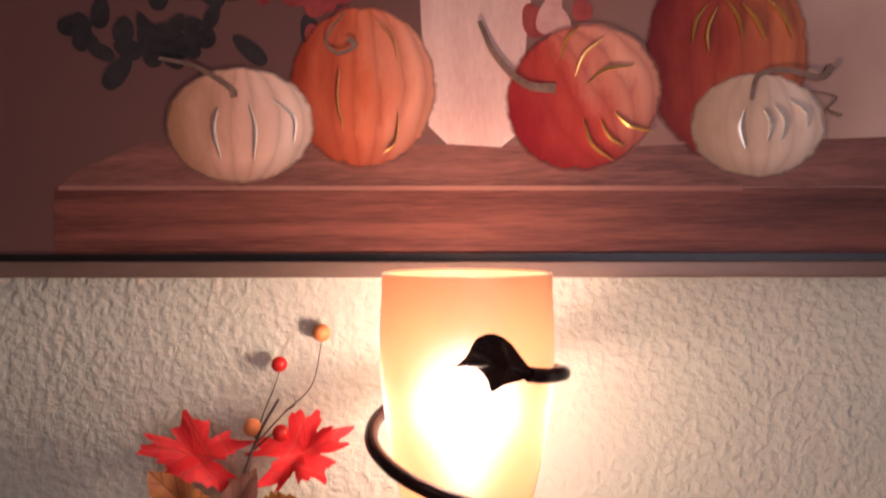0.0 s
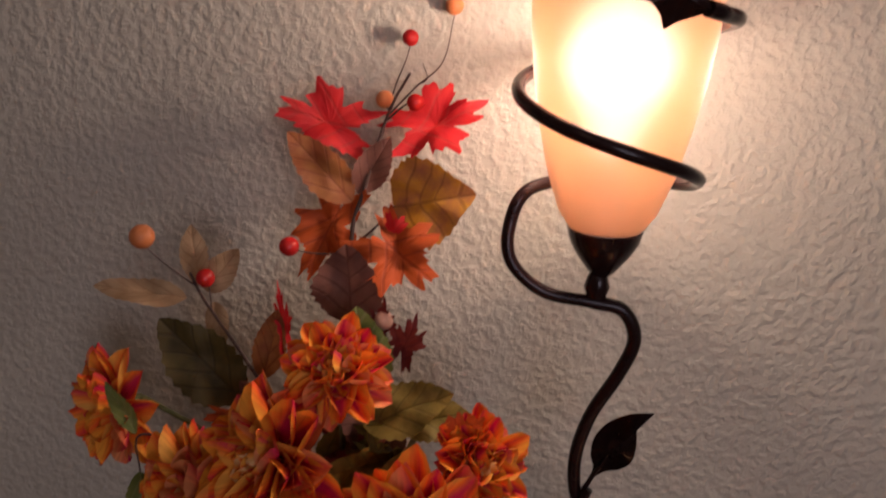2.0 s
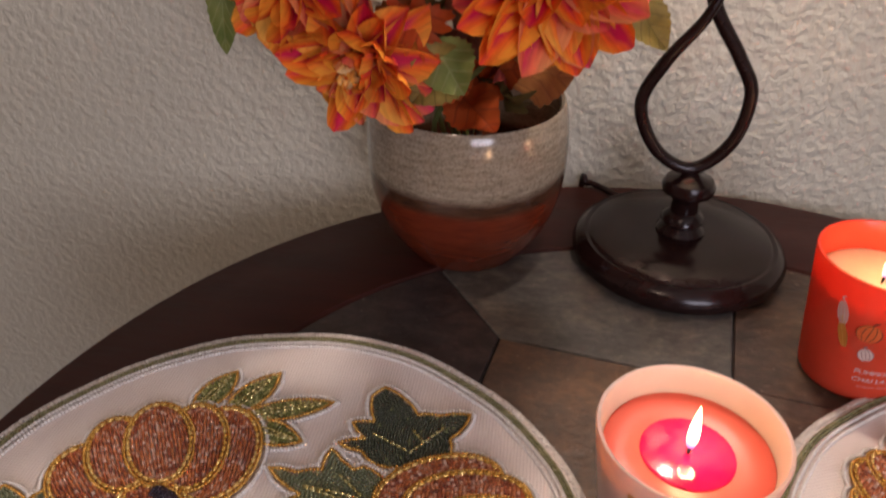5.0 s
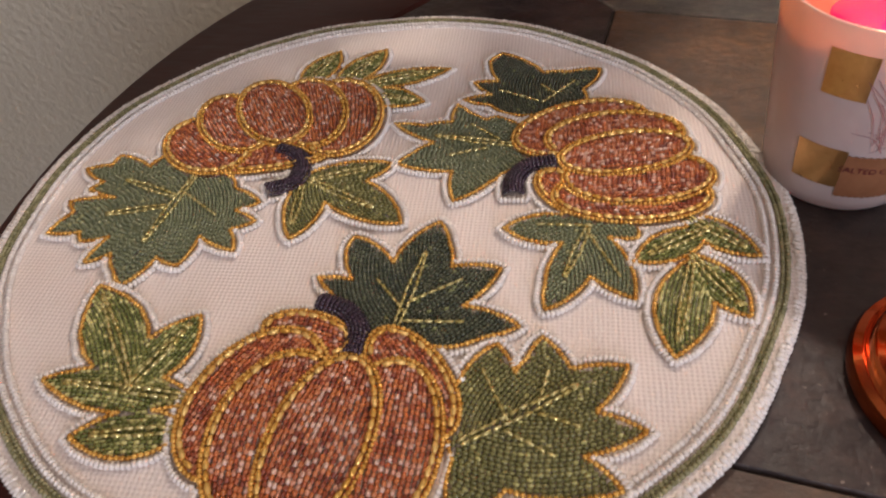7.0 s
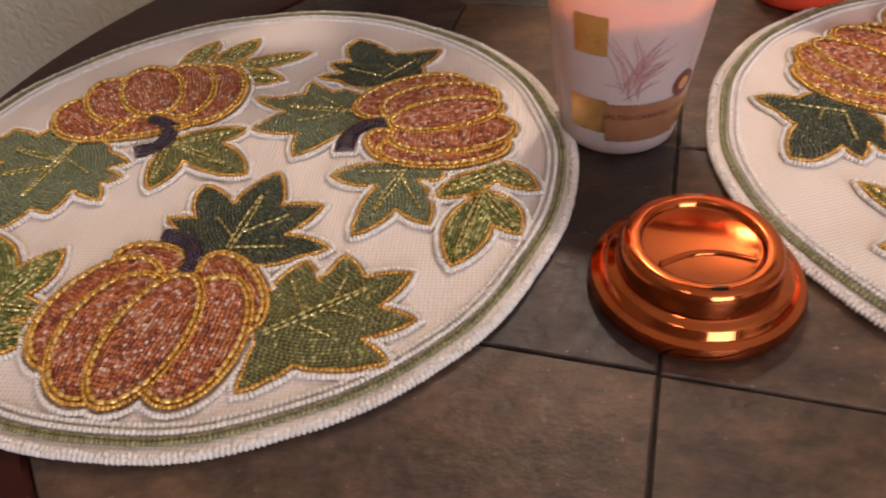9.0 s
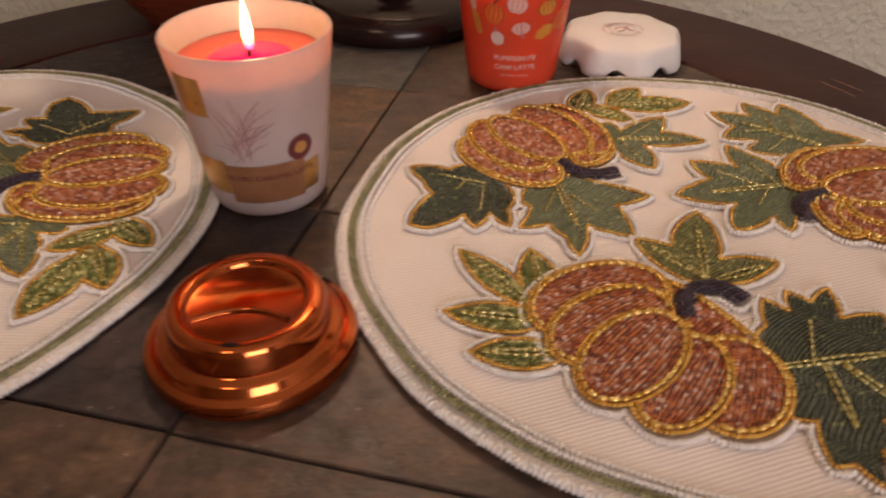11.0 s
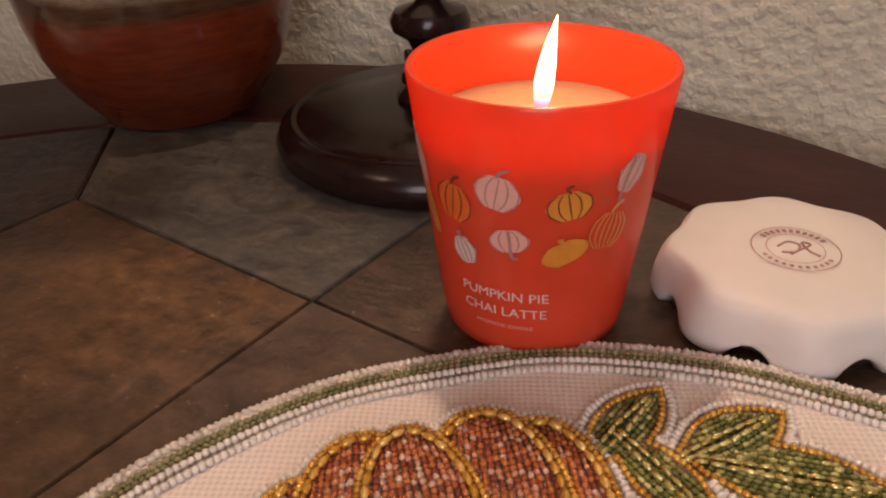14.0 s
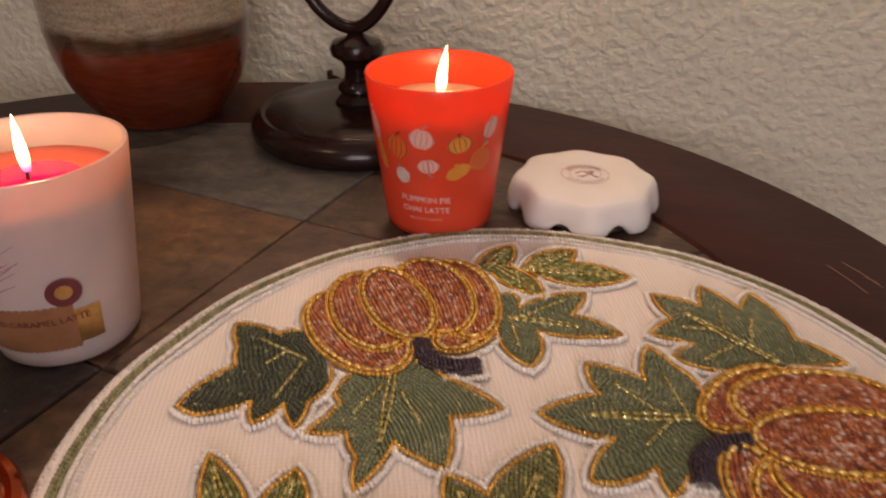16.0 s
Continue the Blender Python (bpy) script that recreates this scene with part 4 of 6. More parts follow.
shade = part("shade", lathe(outer + [(0.0570, 1.4018), (0.0555, 1.4005)] + [(r - 0.003, z) for r, z in reversed(outer[:-1])], 72, False, False), SHADE, table_lamp, "frosted amber glass shade", pose(0, 0, -TOP))
shade.visible_shadow = False
part("bulb", lathe([(0.010, 1.252), (0.013, 1.257), (0.019, 1.270), (0.031, 1.296), (0.034, 1.316), (0.029, 1.337), (0.014, 1.350), (0.002, 1.353)], 32), BULBM, table_lamp, "lit white light bulb", pose(0, 0, -TOP)).visible_shadow = False
part("socket", lathe([(0.012, 1.190), (0.0125, 1.245), (0.011, 1.252)], 24), CERAMIC, table_lamp, "white bulb socket", pose(0, 0, -TOP))
rod("cord", [(-0.050, -0.045, TOP + 0.004), (-0.070, -0.030, TOP + 0.004), (-0.082, -0.018, TOP + 0.0042), (-0.095, -0.012, TOP + 0.004), (-0.100, -0.004, TOP - 0.02), (-0.102, -0.004, TOP - 0.30)], 0.003, "black power cord")
rod("cord", [(-0.030, -0.042, TOP + 0.010), (-0.040, -0.043, TOP + 0.008), (-0.050, -0.045, TOP + 0.004)], 0.003)

# ---------------------------------------------------------------- vase
VC = Vector((-0.203, -0.128, TOP))
prof = [(0.046, 0.0), (0.049, 0.002), (0.0505, 0.005), (0.060, 0.017), (0.069, 0.031), (0.0750, 0.046), (0.0790, 0.062), (0.0810, 0.080), (0.0815, 0.100), (0.0805, 0.118), (0.0785, 0.130), (0.0770, 0.136)]
vase = thing("vase", Matrix.Translation(VC), "speckled stoneware vase with a red-brown foot", "vase")
part("foot", lathe(prof[:6] + [(0.070, 0.046)], 80), GLAZE, vase, "red-brown glazed foot")
part("body", lathe([(0.070, 0.0461)] + prof[5:10] + [(0.074, 0.118)], 80, False, False), GLAZE, vase, "speckled grey-beige glazed body")
part("lip", lathe([(0.074, 0.1181)] + prof[9:] + [(0.0755, 0.138), (0.0730, 0.136)] + [(r - 0.006, z) for r, z in reversed(prof[3:-1])] + [(0.04, 0.012)], 80, True, False), GLAZE, vase, "rounded lip and inside")

# ---------------------------------------------------------------- candles
def band(r_of_z, a0, a1, z0, z1, nu=24, nv=8, out=0.0004, scallop=0.0):
    """A patch laid on a round wall, between two angles and two heights."""
    def fn(u, v):
        a = math.radians(a0 + (a1 - a0) * u)
        zz = z0 + (z1 - z0) * v
        if scallop and v in (0.0, 1.0):
            zz += scallop * math.sin(u * nu * math.pi / 2 + 0.4)
        r = r_of_z(zz) + out
        return Vector((r * math.cos(a), r * math.sin(a), zz))
    return sheet(fn, nu, nv)


def wrapped_text(text, size, mid, z, r_of_z, material, parent, name="lettering", out=0.0005, stretch=1.0):
    cu = bpy.data.curves.new(name, "FONT")
    cu.body, cu.size, cu.align_x, cu.resolution_u = text, size, "CENTER", 3
    ob = new(name, cu)
    me = bpy.data.meshes.new_from_object(ob.evaluated_get(bpy.context.evaluated_depsgraph_get()))
    bpy.data.objects.remove(ob)
    for v in me.vertices:
        zz = z + v.co.y * stretch
        r = r_of_z(zz) + out
        a = math.radians(mid) + v.co.x / r
        v.co = (r * math.cos(a), r * math.sin(a), zz)
    return link(name, me, material, parent)


def flame(place, height, lean, parent):
    bm = bmesh.new()
    seg, rows = 16, 14
    rings = []
    for j in range(rows + 1):
        s = j / rows
        w = height * 0.105 * (math.sin(math.pi * min(1, (s * 0.93 + 0.07) ** 0.62)) ** 0.9)
        rings.append([bm.verts.new((lean * height * s ** 1.6 + w * math.cos(2 * math.pi * k / seg), w * math.sin(2 * math.pi * k / seg) * 0.8, s * height)) for k in range(seg)])
    for a, b in zip(rings, rings[1:]):
        for k in range(seg):
            bm.faces.new((a[k], a[(k + 1) % seg], b[(k + 1) % seg], b[k]))
    bm.faces.new(list(reversed(rings[0])))
    bm.faces.new(rings[-1])
    ob = part("flame", bm, FLAME, parent, "bright yellow-white candle flame", Matrix.Translation(place))
    ob.visible_shadow = False
    return ob


def candle(name, place, r0, r1, h, wax, glass, waxmat, label, melt=None, flame_h=0.028, lean=0.1, turn=0):
    top = thing(name, Matrix.Translation(place), label, "candle", "lit jar candles")
    rz = lambda z: r0 + (r1 - r0) * z / h  # noqa: E731
    outer = [(r0 - 0.006, 0.0), (r0 - 0.002, 0.0008), (r0, 0.003)] + [(rz(z), z) for z in np.linspace(0.008, h - 0.001, 12)] + [(r1 - 0.0006, h), (r1 - 0.0022, h - 0.0002)]
    inner = [(rz(z) - 0.0028, z) for z in np.linspace(h - 0.002, 0.008, 12)]
    part("glass", lathe(outer + inner, 80), glass, top, "frosted candle glass")
    rw = rz(wax) - 0.0032
    part("wax", lathe([(rz(0.012) - 0.0034, 0.010), (rw, wax - 0.0005), (rw - 0.0012, wax), (rw * 0.66, wax - 0.0004), (rw * 0.56, wax - 0.0014), (0.002, wax - 0.0018)], 64), waxmat, top)
    if melt:
        part("melted_pool", lathe([(rw * 0.56, wax - 0.0020), (rw * 0.56, wax - 0.0009), (rw * 0.53, wax - 0.0006), (0.003, wax - 0.0007)], 48), melt, top, "glossy melted wax pool")
    part("wick", tube(spline([(0, 0, wax - 0.004), (0.0003, 0, wax + 0.003), (0.0014, 0, wax + 0.008)], 5), 0.0009, 8), WICK, top, "burnt black wick")
    flame((0.0006, 0, wax + 0.0035), flame_h, lean, top)
    lamp(name + "_light", "POINT", 0.055, (1.0, 0.55, 0.24), (place[0] + 0.002, place[1], place[2] + wax + 0.018), size=0.005)
    return top, rz


white_c, wr = candle("white_candle", (-0.0638, -0.4245, TOP), 0.0328, 0.0452, 0.0990, 0.0840, WHITEGLASS, REDWAX, "lit candle with red wax in frosted white glass", MELT, 0.027, 0.0)
part("gold_label", band(wr, -134, -109, 0.0660, 0.0880, 10, 6), GOLDFOIL, white_c, "gold foil patch")
part("gold_label", band(wr, -140, -107, 0.0170, 0.0390, 10, 6), GOLDFOIL, white_c, "gold foil patch")
part("brown_label", band(wr, -107, -40, 0.0120, 0.0370, 60, 6, 0.0005, 0.0004), BROWNPRINT, white_c, "scalloped brown and gold band")
part("gold_label", band(wr, -40, -22, 0.0140, 0.0330, 8, 6, 0.0003), GOLDFOIL, white_c)
wrapped_text("SALTED CARAMEL LATTE", 0.0046, -70, 0.0275, wr, MAROON, white_c, out=0.0009)


def wall_disc(rz, mid, z, ra, rb, material, parent, name, out=0.0008):
    bm = bmesh.new()
    seg = 40
    rings = []
    for q in (ra, rb):
        ring = []
        for k in range(seg):
            t = 2 * math.pi * k / seg
            zz = z + q * math.sin(t)
            r = rz(zz) + out
            a = math.radians(mid) + q * math.cos(t) / r
            ring.append(bm.verts.new((r * math.cos(a), r * math.sin(a), zz)))
        rings.append(ring)
    for k in range(seg):
        bm.faces.new((rings[0][k], rings[0][(k + 1) % seg], rings[1][(k + 1) % seg], rings[1][k]))
    if ra < 0.0008:
        bm.faces.new(rings[0])
    bmesh.ops.recalc_face_normals(bm, faces=bm.faces)
    return part(name, bm, material, parent)


wall_disc(wr, -43, 0.0440, 0.0038, 0.0076, MAROON, white_c, "badge")
wall_disc(wr, -43, 0.0440, 0.0002, 0.0036, GOLDFOIL, white_c, "badge_centre")


def wall_line(rz, pts, width, material, parent, name, out=0.0007):
    """A fine printed line on a round wall through (angle, height) points."""
    line = spline([(a, z, 0) for a, z in pts], 6)
    bm = bmesh.new()
    prev = None
    for i, p in enumerate(line):
        d = line[min(i + 1, len(line) - 1)] - line[max(i - 1, 0)]
        r = rz(p.y) + out
        t = Vector((math.radians(d.x) * r, d.y)).normalized()
        w = width * (0.35 + 0.65 * math.sin(math.pi * min(1, 0.12 + 0.8 * i / len(line))))
        pair = []
        for s in (-1, 1):
            zz = p.y + s * w / 2 * t.x
            a = math.radians(p.x) - s * w / 2 * t.y / r
            rr = rz(zz) + out
            pair.append(bm.verts.new((rr * math.cos(a), rr * math.sin(a), zz)))
        if prev:
            bm.faces.new((prev[0], pair[0], pair[1], prev[1]))
        prev = pair
    return part(name, bm, material, parent)


lr = random.Random(5)
for k in range(36):             # fine spice drawing
    a0, z0 = -90 + lr.uniform(-8, 8), 0.042 + lr.uniform(-0.002, 0.014)
    da, dz = lr.uniform(-24, 28), lr.uniform(0.006, 0.026)
    wall_line(wr, [(a0, z0), (a0 + da * 0.4, z0 + dz * 0.55 + lr.uniform(-0.003, 0.003)), (a0 + da, z0 + dz)], 0.00038, ROSE, white_c, "drawn_twig")

orange_c, orz = candle("orange_candle", (0.0815, -0.2550, TOP), 0.0329, 0.0441, 0.0975, 0.0775, ORANGEGLASS, CREAMWAX, "lit pumpkin candle with cream wax in orange glass", None, 0.031, 0.13)
wrapped_text("PUMPKIN PIE", 0.0054, -88, 0.0275, orz, WHITEPRINT, orange_c)
wrapped_text("CHAI LATTE", 0.0054, -88, 0.0205, orz, WHITEPRINT, orange_c)
wrapped_text("AROMATIC CANDLE", 0.0022, -88, 0.0152, orz, PINKPRINT, orange_c)


def printed_pumpkin(mid, z, w, h, fill, lines, tilt=0.0, ribs=5):
    """Small printed gourd: filled outline, drawn ribs and a stalk."""
    seg = 36
    bm = bmesh.new()
    ring = []
    for k in range(seg):
        t = 2 * math.pi * k / seg
        e = 1 + 0.05 * math.cos(t * 6)
        dx, dz = w * math.cos(t) * e, h * math.sin(t) * e
        dx, dz = dx * math.cos(tilt) - dz * math.sin(tilt), dx * math.sin(tilt) + dz * math.cos(tilt)
        zz = z + dz
        r = orz(zz) + 0.0004
        a = math.radians(mid) + dx / r
        ring.append(bm.verts.new((r * math.cos(a), r * math.sin(a), zz)))
    zc = orz(z) + 0.00045
    c = bm.verts.new((zc * math.cos(math.radians(mid)), zc * math.sin(math.radians(mid)), z))
    for k in range(seg):
        bm.faces.new((ring[k], ring[(k + 1) % seg], c))
    ob = part("printed_pumpkin", bm, fill, orange_c)
    for k in range(ribs):
        s = (k / (ribs - 1) - 0.5) * 2
        pts = []
        for y in (0.92, 0.45, 0, -0.45, -0.92):
            dx, dz = w * s * 0.95 * math.sqrt(max(0.02, 1 - y * y * 0.9)), h * y
            dx, dz = dx * math.cos(tilt) - dz * math.sin(tilt), dx * math.sin(tilt) + dz * math.cos(tilt)
            pts.append((mid + math.degrees(dx / orz(z)), z + dz))
        wall_line(orz, pts, 0.0005, lines, ob, "drawn_rib")
    dx, dz = -h * 1.25 * math.sin(tilt), h * 1.25 * math.cos(tilt)
    wall_line(orz, [(mid, z + h * 0.9), (mid + math.degrees(dx / orz(z)), z + dz), (mid + math.degrees(dx * 1.2 / orz(z)) + 3, z + dz * 1.15)], 0.0012, lines, ob, "drawn_stalk")


printed_pumpkin(-112, 0.0615, 0.0074, 0.0072, ORPRINT, DARKLINE, -0.15)
printed_pumpkin(-89, 0.0690, 0.0072, 0.0062, PINKPRINT, ROSE, -0.2)
printed_pumpkin(-108, 0.0440, 0.0046, 0.0052, WHITEPRINT, ROSE, 0.35)
printed_pumpkin(-84, 0.0520, 0.0064, 0.0044, PINKPRINT, ROSE, 3.3)
printed_pumpkin(-58, 0.0655, 0.0072, 0.0052, OCHREPRINT, DARKLINE, 0.2)
printed_pumpkin(-58, 0.0480, 0.0076, 0.0044, OCHREPRINT, OCHREPRINT, 0.45, 3)
printed_pumpkin(-38, 0.0540, 0.0066, 0.0072, ORANGEGLASS, GOLDLINE, -0.2, 7)
printed_pumpkin(-30, 0.0730, 0.0050, 0.0066, PINKPRINT, ROSE, 2.7, 4)
printed_pumpkin(-137, 0.0700, 0.0034, 0.0090, PINKPRINT, WHITEPRINT, 0.2, 4)
printed_pumpkin(-132, 0.0540, 0.0028, 0.0100, OCHREPRINT, GOLDLINE, 0.3, 3)

# ---------------------------------------------------------------- scalloped ceramic lid
lid = thing("ceramic_lid", pose(0.1690, -0.2150, TOP, 0, 0, 12), "matt white eight-sided ceramic candle lid", "candle lid")
bm = bmesh.new()
seg = 96
rings = []
for s, z, up in ((0.90, 0.0, 1.0), (0.985, 0.0010, 1.0), (1.0, 0.004, 0.8), (0.985, 0.0105, 0.3), (0.95, 0.0175, 0.0), (0.91, 0.0212, 0.0), (0.86, 0.0226, 0.0), (0.6, 0.0230, 0.0), (0.2, 0.0230, 0.0)):
    ring = []
    for k in range(seg):
        t = 2 * math.pi * k / seg
        c8 = math.cos(8 * t)
        r = 0.0480 * s * (1 + 0.040 * c8 * (0.4 + 0.6 * min(1, s)))
        zz = z + up * 0.0070 * max(0, -c8) ** 0.8 * (1 if z < 0.012 else 0)
        ring.append(bm.verts.new((r * math.cos(t), r * math.sin(t), zz)))
    rings.append(ring)
for a, b in zip(rings, rings[1:]):
    for k in range(seg):
        bm.faces.new((a[k], a[(k + 1) % seg], b[(k + 1) % seg], b[k]))
bm.faces.new(rings[-1])
bm.faces.new(list(reversed(rings[0])))
part("body", bm, CERAMIC, lid, "", None, 60)


def flat_ring(ra, rb, z, a0=0, a1=360, seg=64):
    bm = bmesh.new()
    prev = None
    for k in range(seg + 1):
        t = math.radians(a0 + (a1 - a0) * k / seg)
        pair = [bm.verts.new((q * math.cos(t), q * math.sin(t), z)) for q in (ra, rb)]
        if prev:
            bm.faces.new((prev[0], prev[1], pair[1], pair[0]))
        prev = pair
    return bm


for ra, rb in ((0.0152, 0.0156), (0.0100, 0.0103)):
    part("stamp_ring", flat_ring(ra, rb, 0.0235), ROSE, lid, "thin printed maroon ring")
lr = random.Random(8)
a = 30
while a < 150:
    part("stamp_bar", flat_ring(0.0116, 0.0140, 0.0235, a, a + 7, 3), ROSE, lid)
    a += 11
a = 205
while a < 335:
    part("stamp_bar", flat_ring(0.0120, 0.0136, 0.0235, a, a + 6, 3), ROSE, lid)
    a += 12
for pts in ([(-0.006, 0.001, 0), (-0.002, 0.005, 0), (0.002, 0.003, 0), (0.0, -0.002, 0), (-0.005, -0.003, 0)], [(-0.002, -0.004, 0), (0.002, 0.0, 0), (0.006, 0.004, 0), (0.003, 0.005, 0), (0.005, -0.001, 0), (0.008, -0.004, 0)]):
    part("stamp_scroll", tube([p + Vector((0, 0, 0.0232)) for p in spline(pts, 6)], 0.0004, 6), ROSE, lid)

# ---------------------------------------------------------------- copper lid
cop = thing("copper_lid", pose(-0.0395, -0.5560, TOP, 0, 0, 4) @ Matrix.Diagonal((1.03, 1.03, 1.22, 1)), "shiny copper cup-shaped candle lid with stepped rings", "candle lid")
part("body", lathe([(0.0440, 0.0), (0.0462, 0.0012), (0.0468, 0.0040), (0.0455, 0.0068), (0.0425, 0.0078), (0.0415, 0.0072), (0.0405, 0.0080), (0.0400, 0.0100), (0.0385, 0.0112), (0.0362, 0.0112), (0.0352, 0.0120), (0.0342, 0.0190), (0.0332, 0.0215), (0.0318, 0.0225), (0.0266, 0.0226), (0.0258, 0.0222), (0.0250, 0.0204), (0.0240, 0.0200), (0.002, 0.0199)], 96), COPPER, cop, "")


def ridge(u, v):
    x = -0.0195 + 0.039 * u
    y = -0.0105 + 0.006 * math.cos(x / 0.0195 * math.pi / 2) + (v - 0.5) * 0.0030
    return Vector((x, y, 0.0200 + 0.0012 * math.sin(math.pi * v)))


part("ridge", sheet(ridge, 20, 6), COPPER, cop, "curved raised ridge")
part("sip_slot", lathe([(0.0008, 0.0), (0.0012, 0.0004), (0.0008, 0.0006)], 16), IRON, cop, "", Matrix.Translation((0.0, -0.0290, 0.0225)) @ Matrix.Diagonal((3.2, 0.9, 1, 1)))

# ---------------------------------------------------------------- framed painting
PX, PZ = (-0.446, 0.470), (1.392, 2.10)
GILT = grainy("copper_brown_frame", (0.185, 0.105, 0.080), (0.27, 0.16, 0.12), 20, 0.4, 0.15, 0.1, stretch=(0.3, 1, 1))
BLACKLINE = grainy("black_lacquer", (0.008, 0.006, 0.006), (0.016, 0.012, 0.012), 30, 0.4)
pic = thing("framed_painting", pose(0, 0, 0), "framed still life painting of pumpkins on a shelf", "painting")
fw = 0.0135
for x0, x1, z0, z1 in ((PX[0], PX[1], PZ[0], PZ[0] + fw), (PX[0], PX[1], PZ[1] - fw, PZ[1]), (PX[0], PX[0] + fw, PZ[0] + fw, PZ[1] - fw), (PX[1] - fw, PX[1], PZ[0] + fw, PZ[1] - fw)):
    part("frame_rail", box(x0, x1, -0.030, -0.001, z0, z1, 0.0015), GILT, pic, "brown wooden frame rail")
fx0, fx1, fz0, fz1 = PX[0] + fw, PX[1] - fw, PZ[0] + fw, PZ[1] - fw
for x0, x1, z0, z1 in ((fx0, fx1, fz0, fz0 + 0.006), (fx0, fx1, fz1 - 0.006, fz1), (fx0, fx0 + 0.006, fz0 + 0.006, fz1 - 0.006), (fx1 - 0.006, fx1, fz0 + 0.006, fz1 - 0.006)):
    part("inner_slip", box(x0, x1, -0.0235, -0.004, z0, z1), BLACKLINE, pic, "black inner edge")
CY = -0.0205
m, n, l, p = nodes_of("painted_backdrop_glow")
gx = n.new("ShaderNodeSeparateXYZ")
l.new(coords(n), gx.inputs[0])
nz = noise_tex(n, l, coords(n), 6, 5)
sx = n.new("ShaderNodeMath")
sx.operation = "MULTIPLY_ADD"
sx.inputs[1].default_value = 0.25
l.new(nz, sx.inputs[0])
l.new(gx.outputs["X"], sx.inputs[2])
l.new(ramp(n, l, sx.outputs[0], [(0.0, (0.15, 0.066, 0.058)), (0.28, (0.31, 0.155, 0.125)), (0.45, (0.66, 0.42, 0.34))]), p.inputs["Base Color"])
p.inputs["Roughness"].default_value = 0.5
p.inputs["Specular IOR Level"].default_value = 0.14
bump(n, l, noise_tex(n, l, coords(n), 90, 4), p, 0.2, 0.0006)
part("canvas", box(fx0 + 0.006, fx1 - 0.006, CY, -0.006, fz0 + 0.006, fz1 - 0.006), m, pic, "painted canvas, dark and warm backdrop")


def daub(name, outline, depth, material, parent=None):
    """A flat painted shape on the canvas."""
    bm = bmesh.new()
    y = CY - 0.0003 * depth
    bm.faces.new([bm.verts.new((x, y, z)) for x, z in outline])
    bmesh.ops.recalc_face_normals(bm, faces=bm.faces)
    if bm.faces[:][0].normal.y > 0:
        bmesh.ops.reverse_faces(bm, faces=bm.faces)
    return part(name, bm, material, parent or pic)


SHELFTOP = paint("painted_shelf_top", (0.060, 0.022, 0.020), (0.34, 0.130, 0.100), 7, (0.6, 1, 6))
SHELFEDGE = paint("painted_shelf_edge", (0.034, 0.010, 0.010), (0.29, 0.092, 0.066), 9, (0.35, 1, 7))
daub("painted_shelf_top", [(-0.374, 1.4665), (fx1 - 0.006, 1.4665), (fx1 - 0.006, 1.512), (0.10, 1.500), (-0.30, 1.505), (-0.355, 1.482)], 1, SHELFTOP)
daub("painted_shelf_edge", [(-0.376, fz0 + 0.006), (fx1 - 0.006, fz0 + 0.006), (fx1 - 0.006, 1.466), (-0.376, 1.466)], 1, SHELFEDGE)
daub("painted_highlight", [(-0.372, 1.4655), (0.20, 1.4635), (0.20, 1.4675), (-0.372, 1.4690)], 2, paint("painted_shelf_light", (0.248, 0.093, 0.070), (0.403, 0.186, 0.139), 12, (0.6, 1, 4)))


def oval(cx, cz, rx, rz, wob=0.0, lobes=0, n=48, tilt=0.0):
    out = []
    for k in range(n):
        t = 2 * math.pi * k / n
        e = 1 + wob * math.cos(lobes * t)
        x, z = rx * math.cos(t) * e, rz * math.sin(t) * e
        out.append((cx + x * math.cos(tilt) - z * math.sin(tilt), cz + x * math.sin(tilt) + z * math.cos(tilt)))
    return out


PAINTED = {}


def tone(name, a, b, scale=14, stretch=None):
    if name not in PAINTED:
        PAINTED[name] = paint(name, a, b, scale, stretch)
    return PAINTED[name]


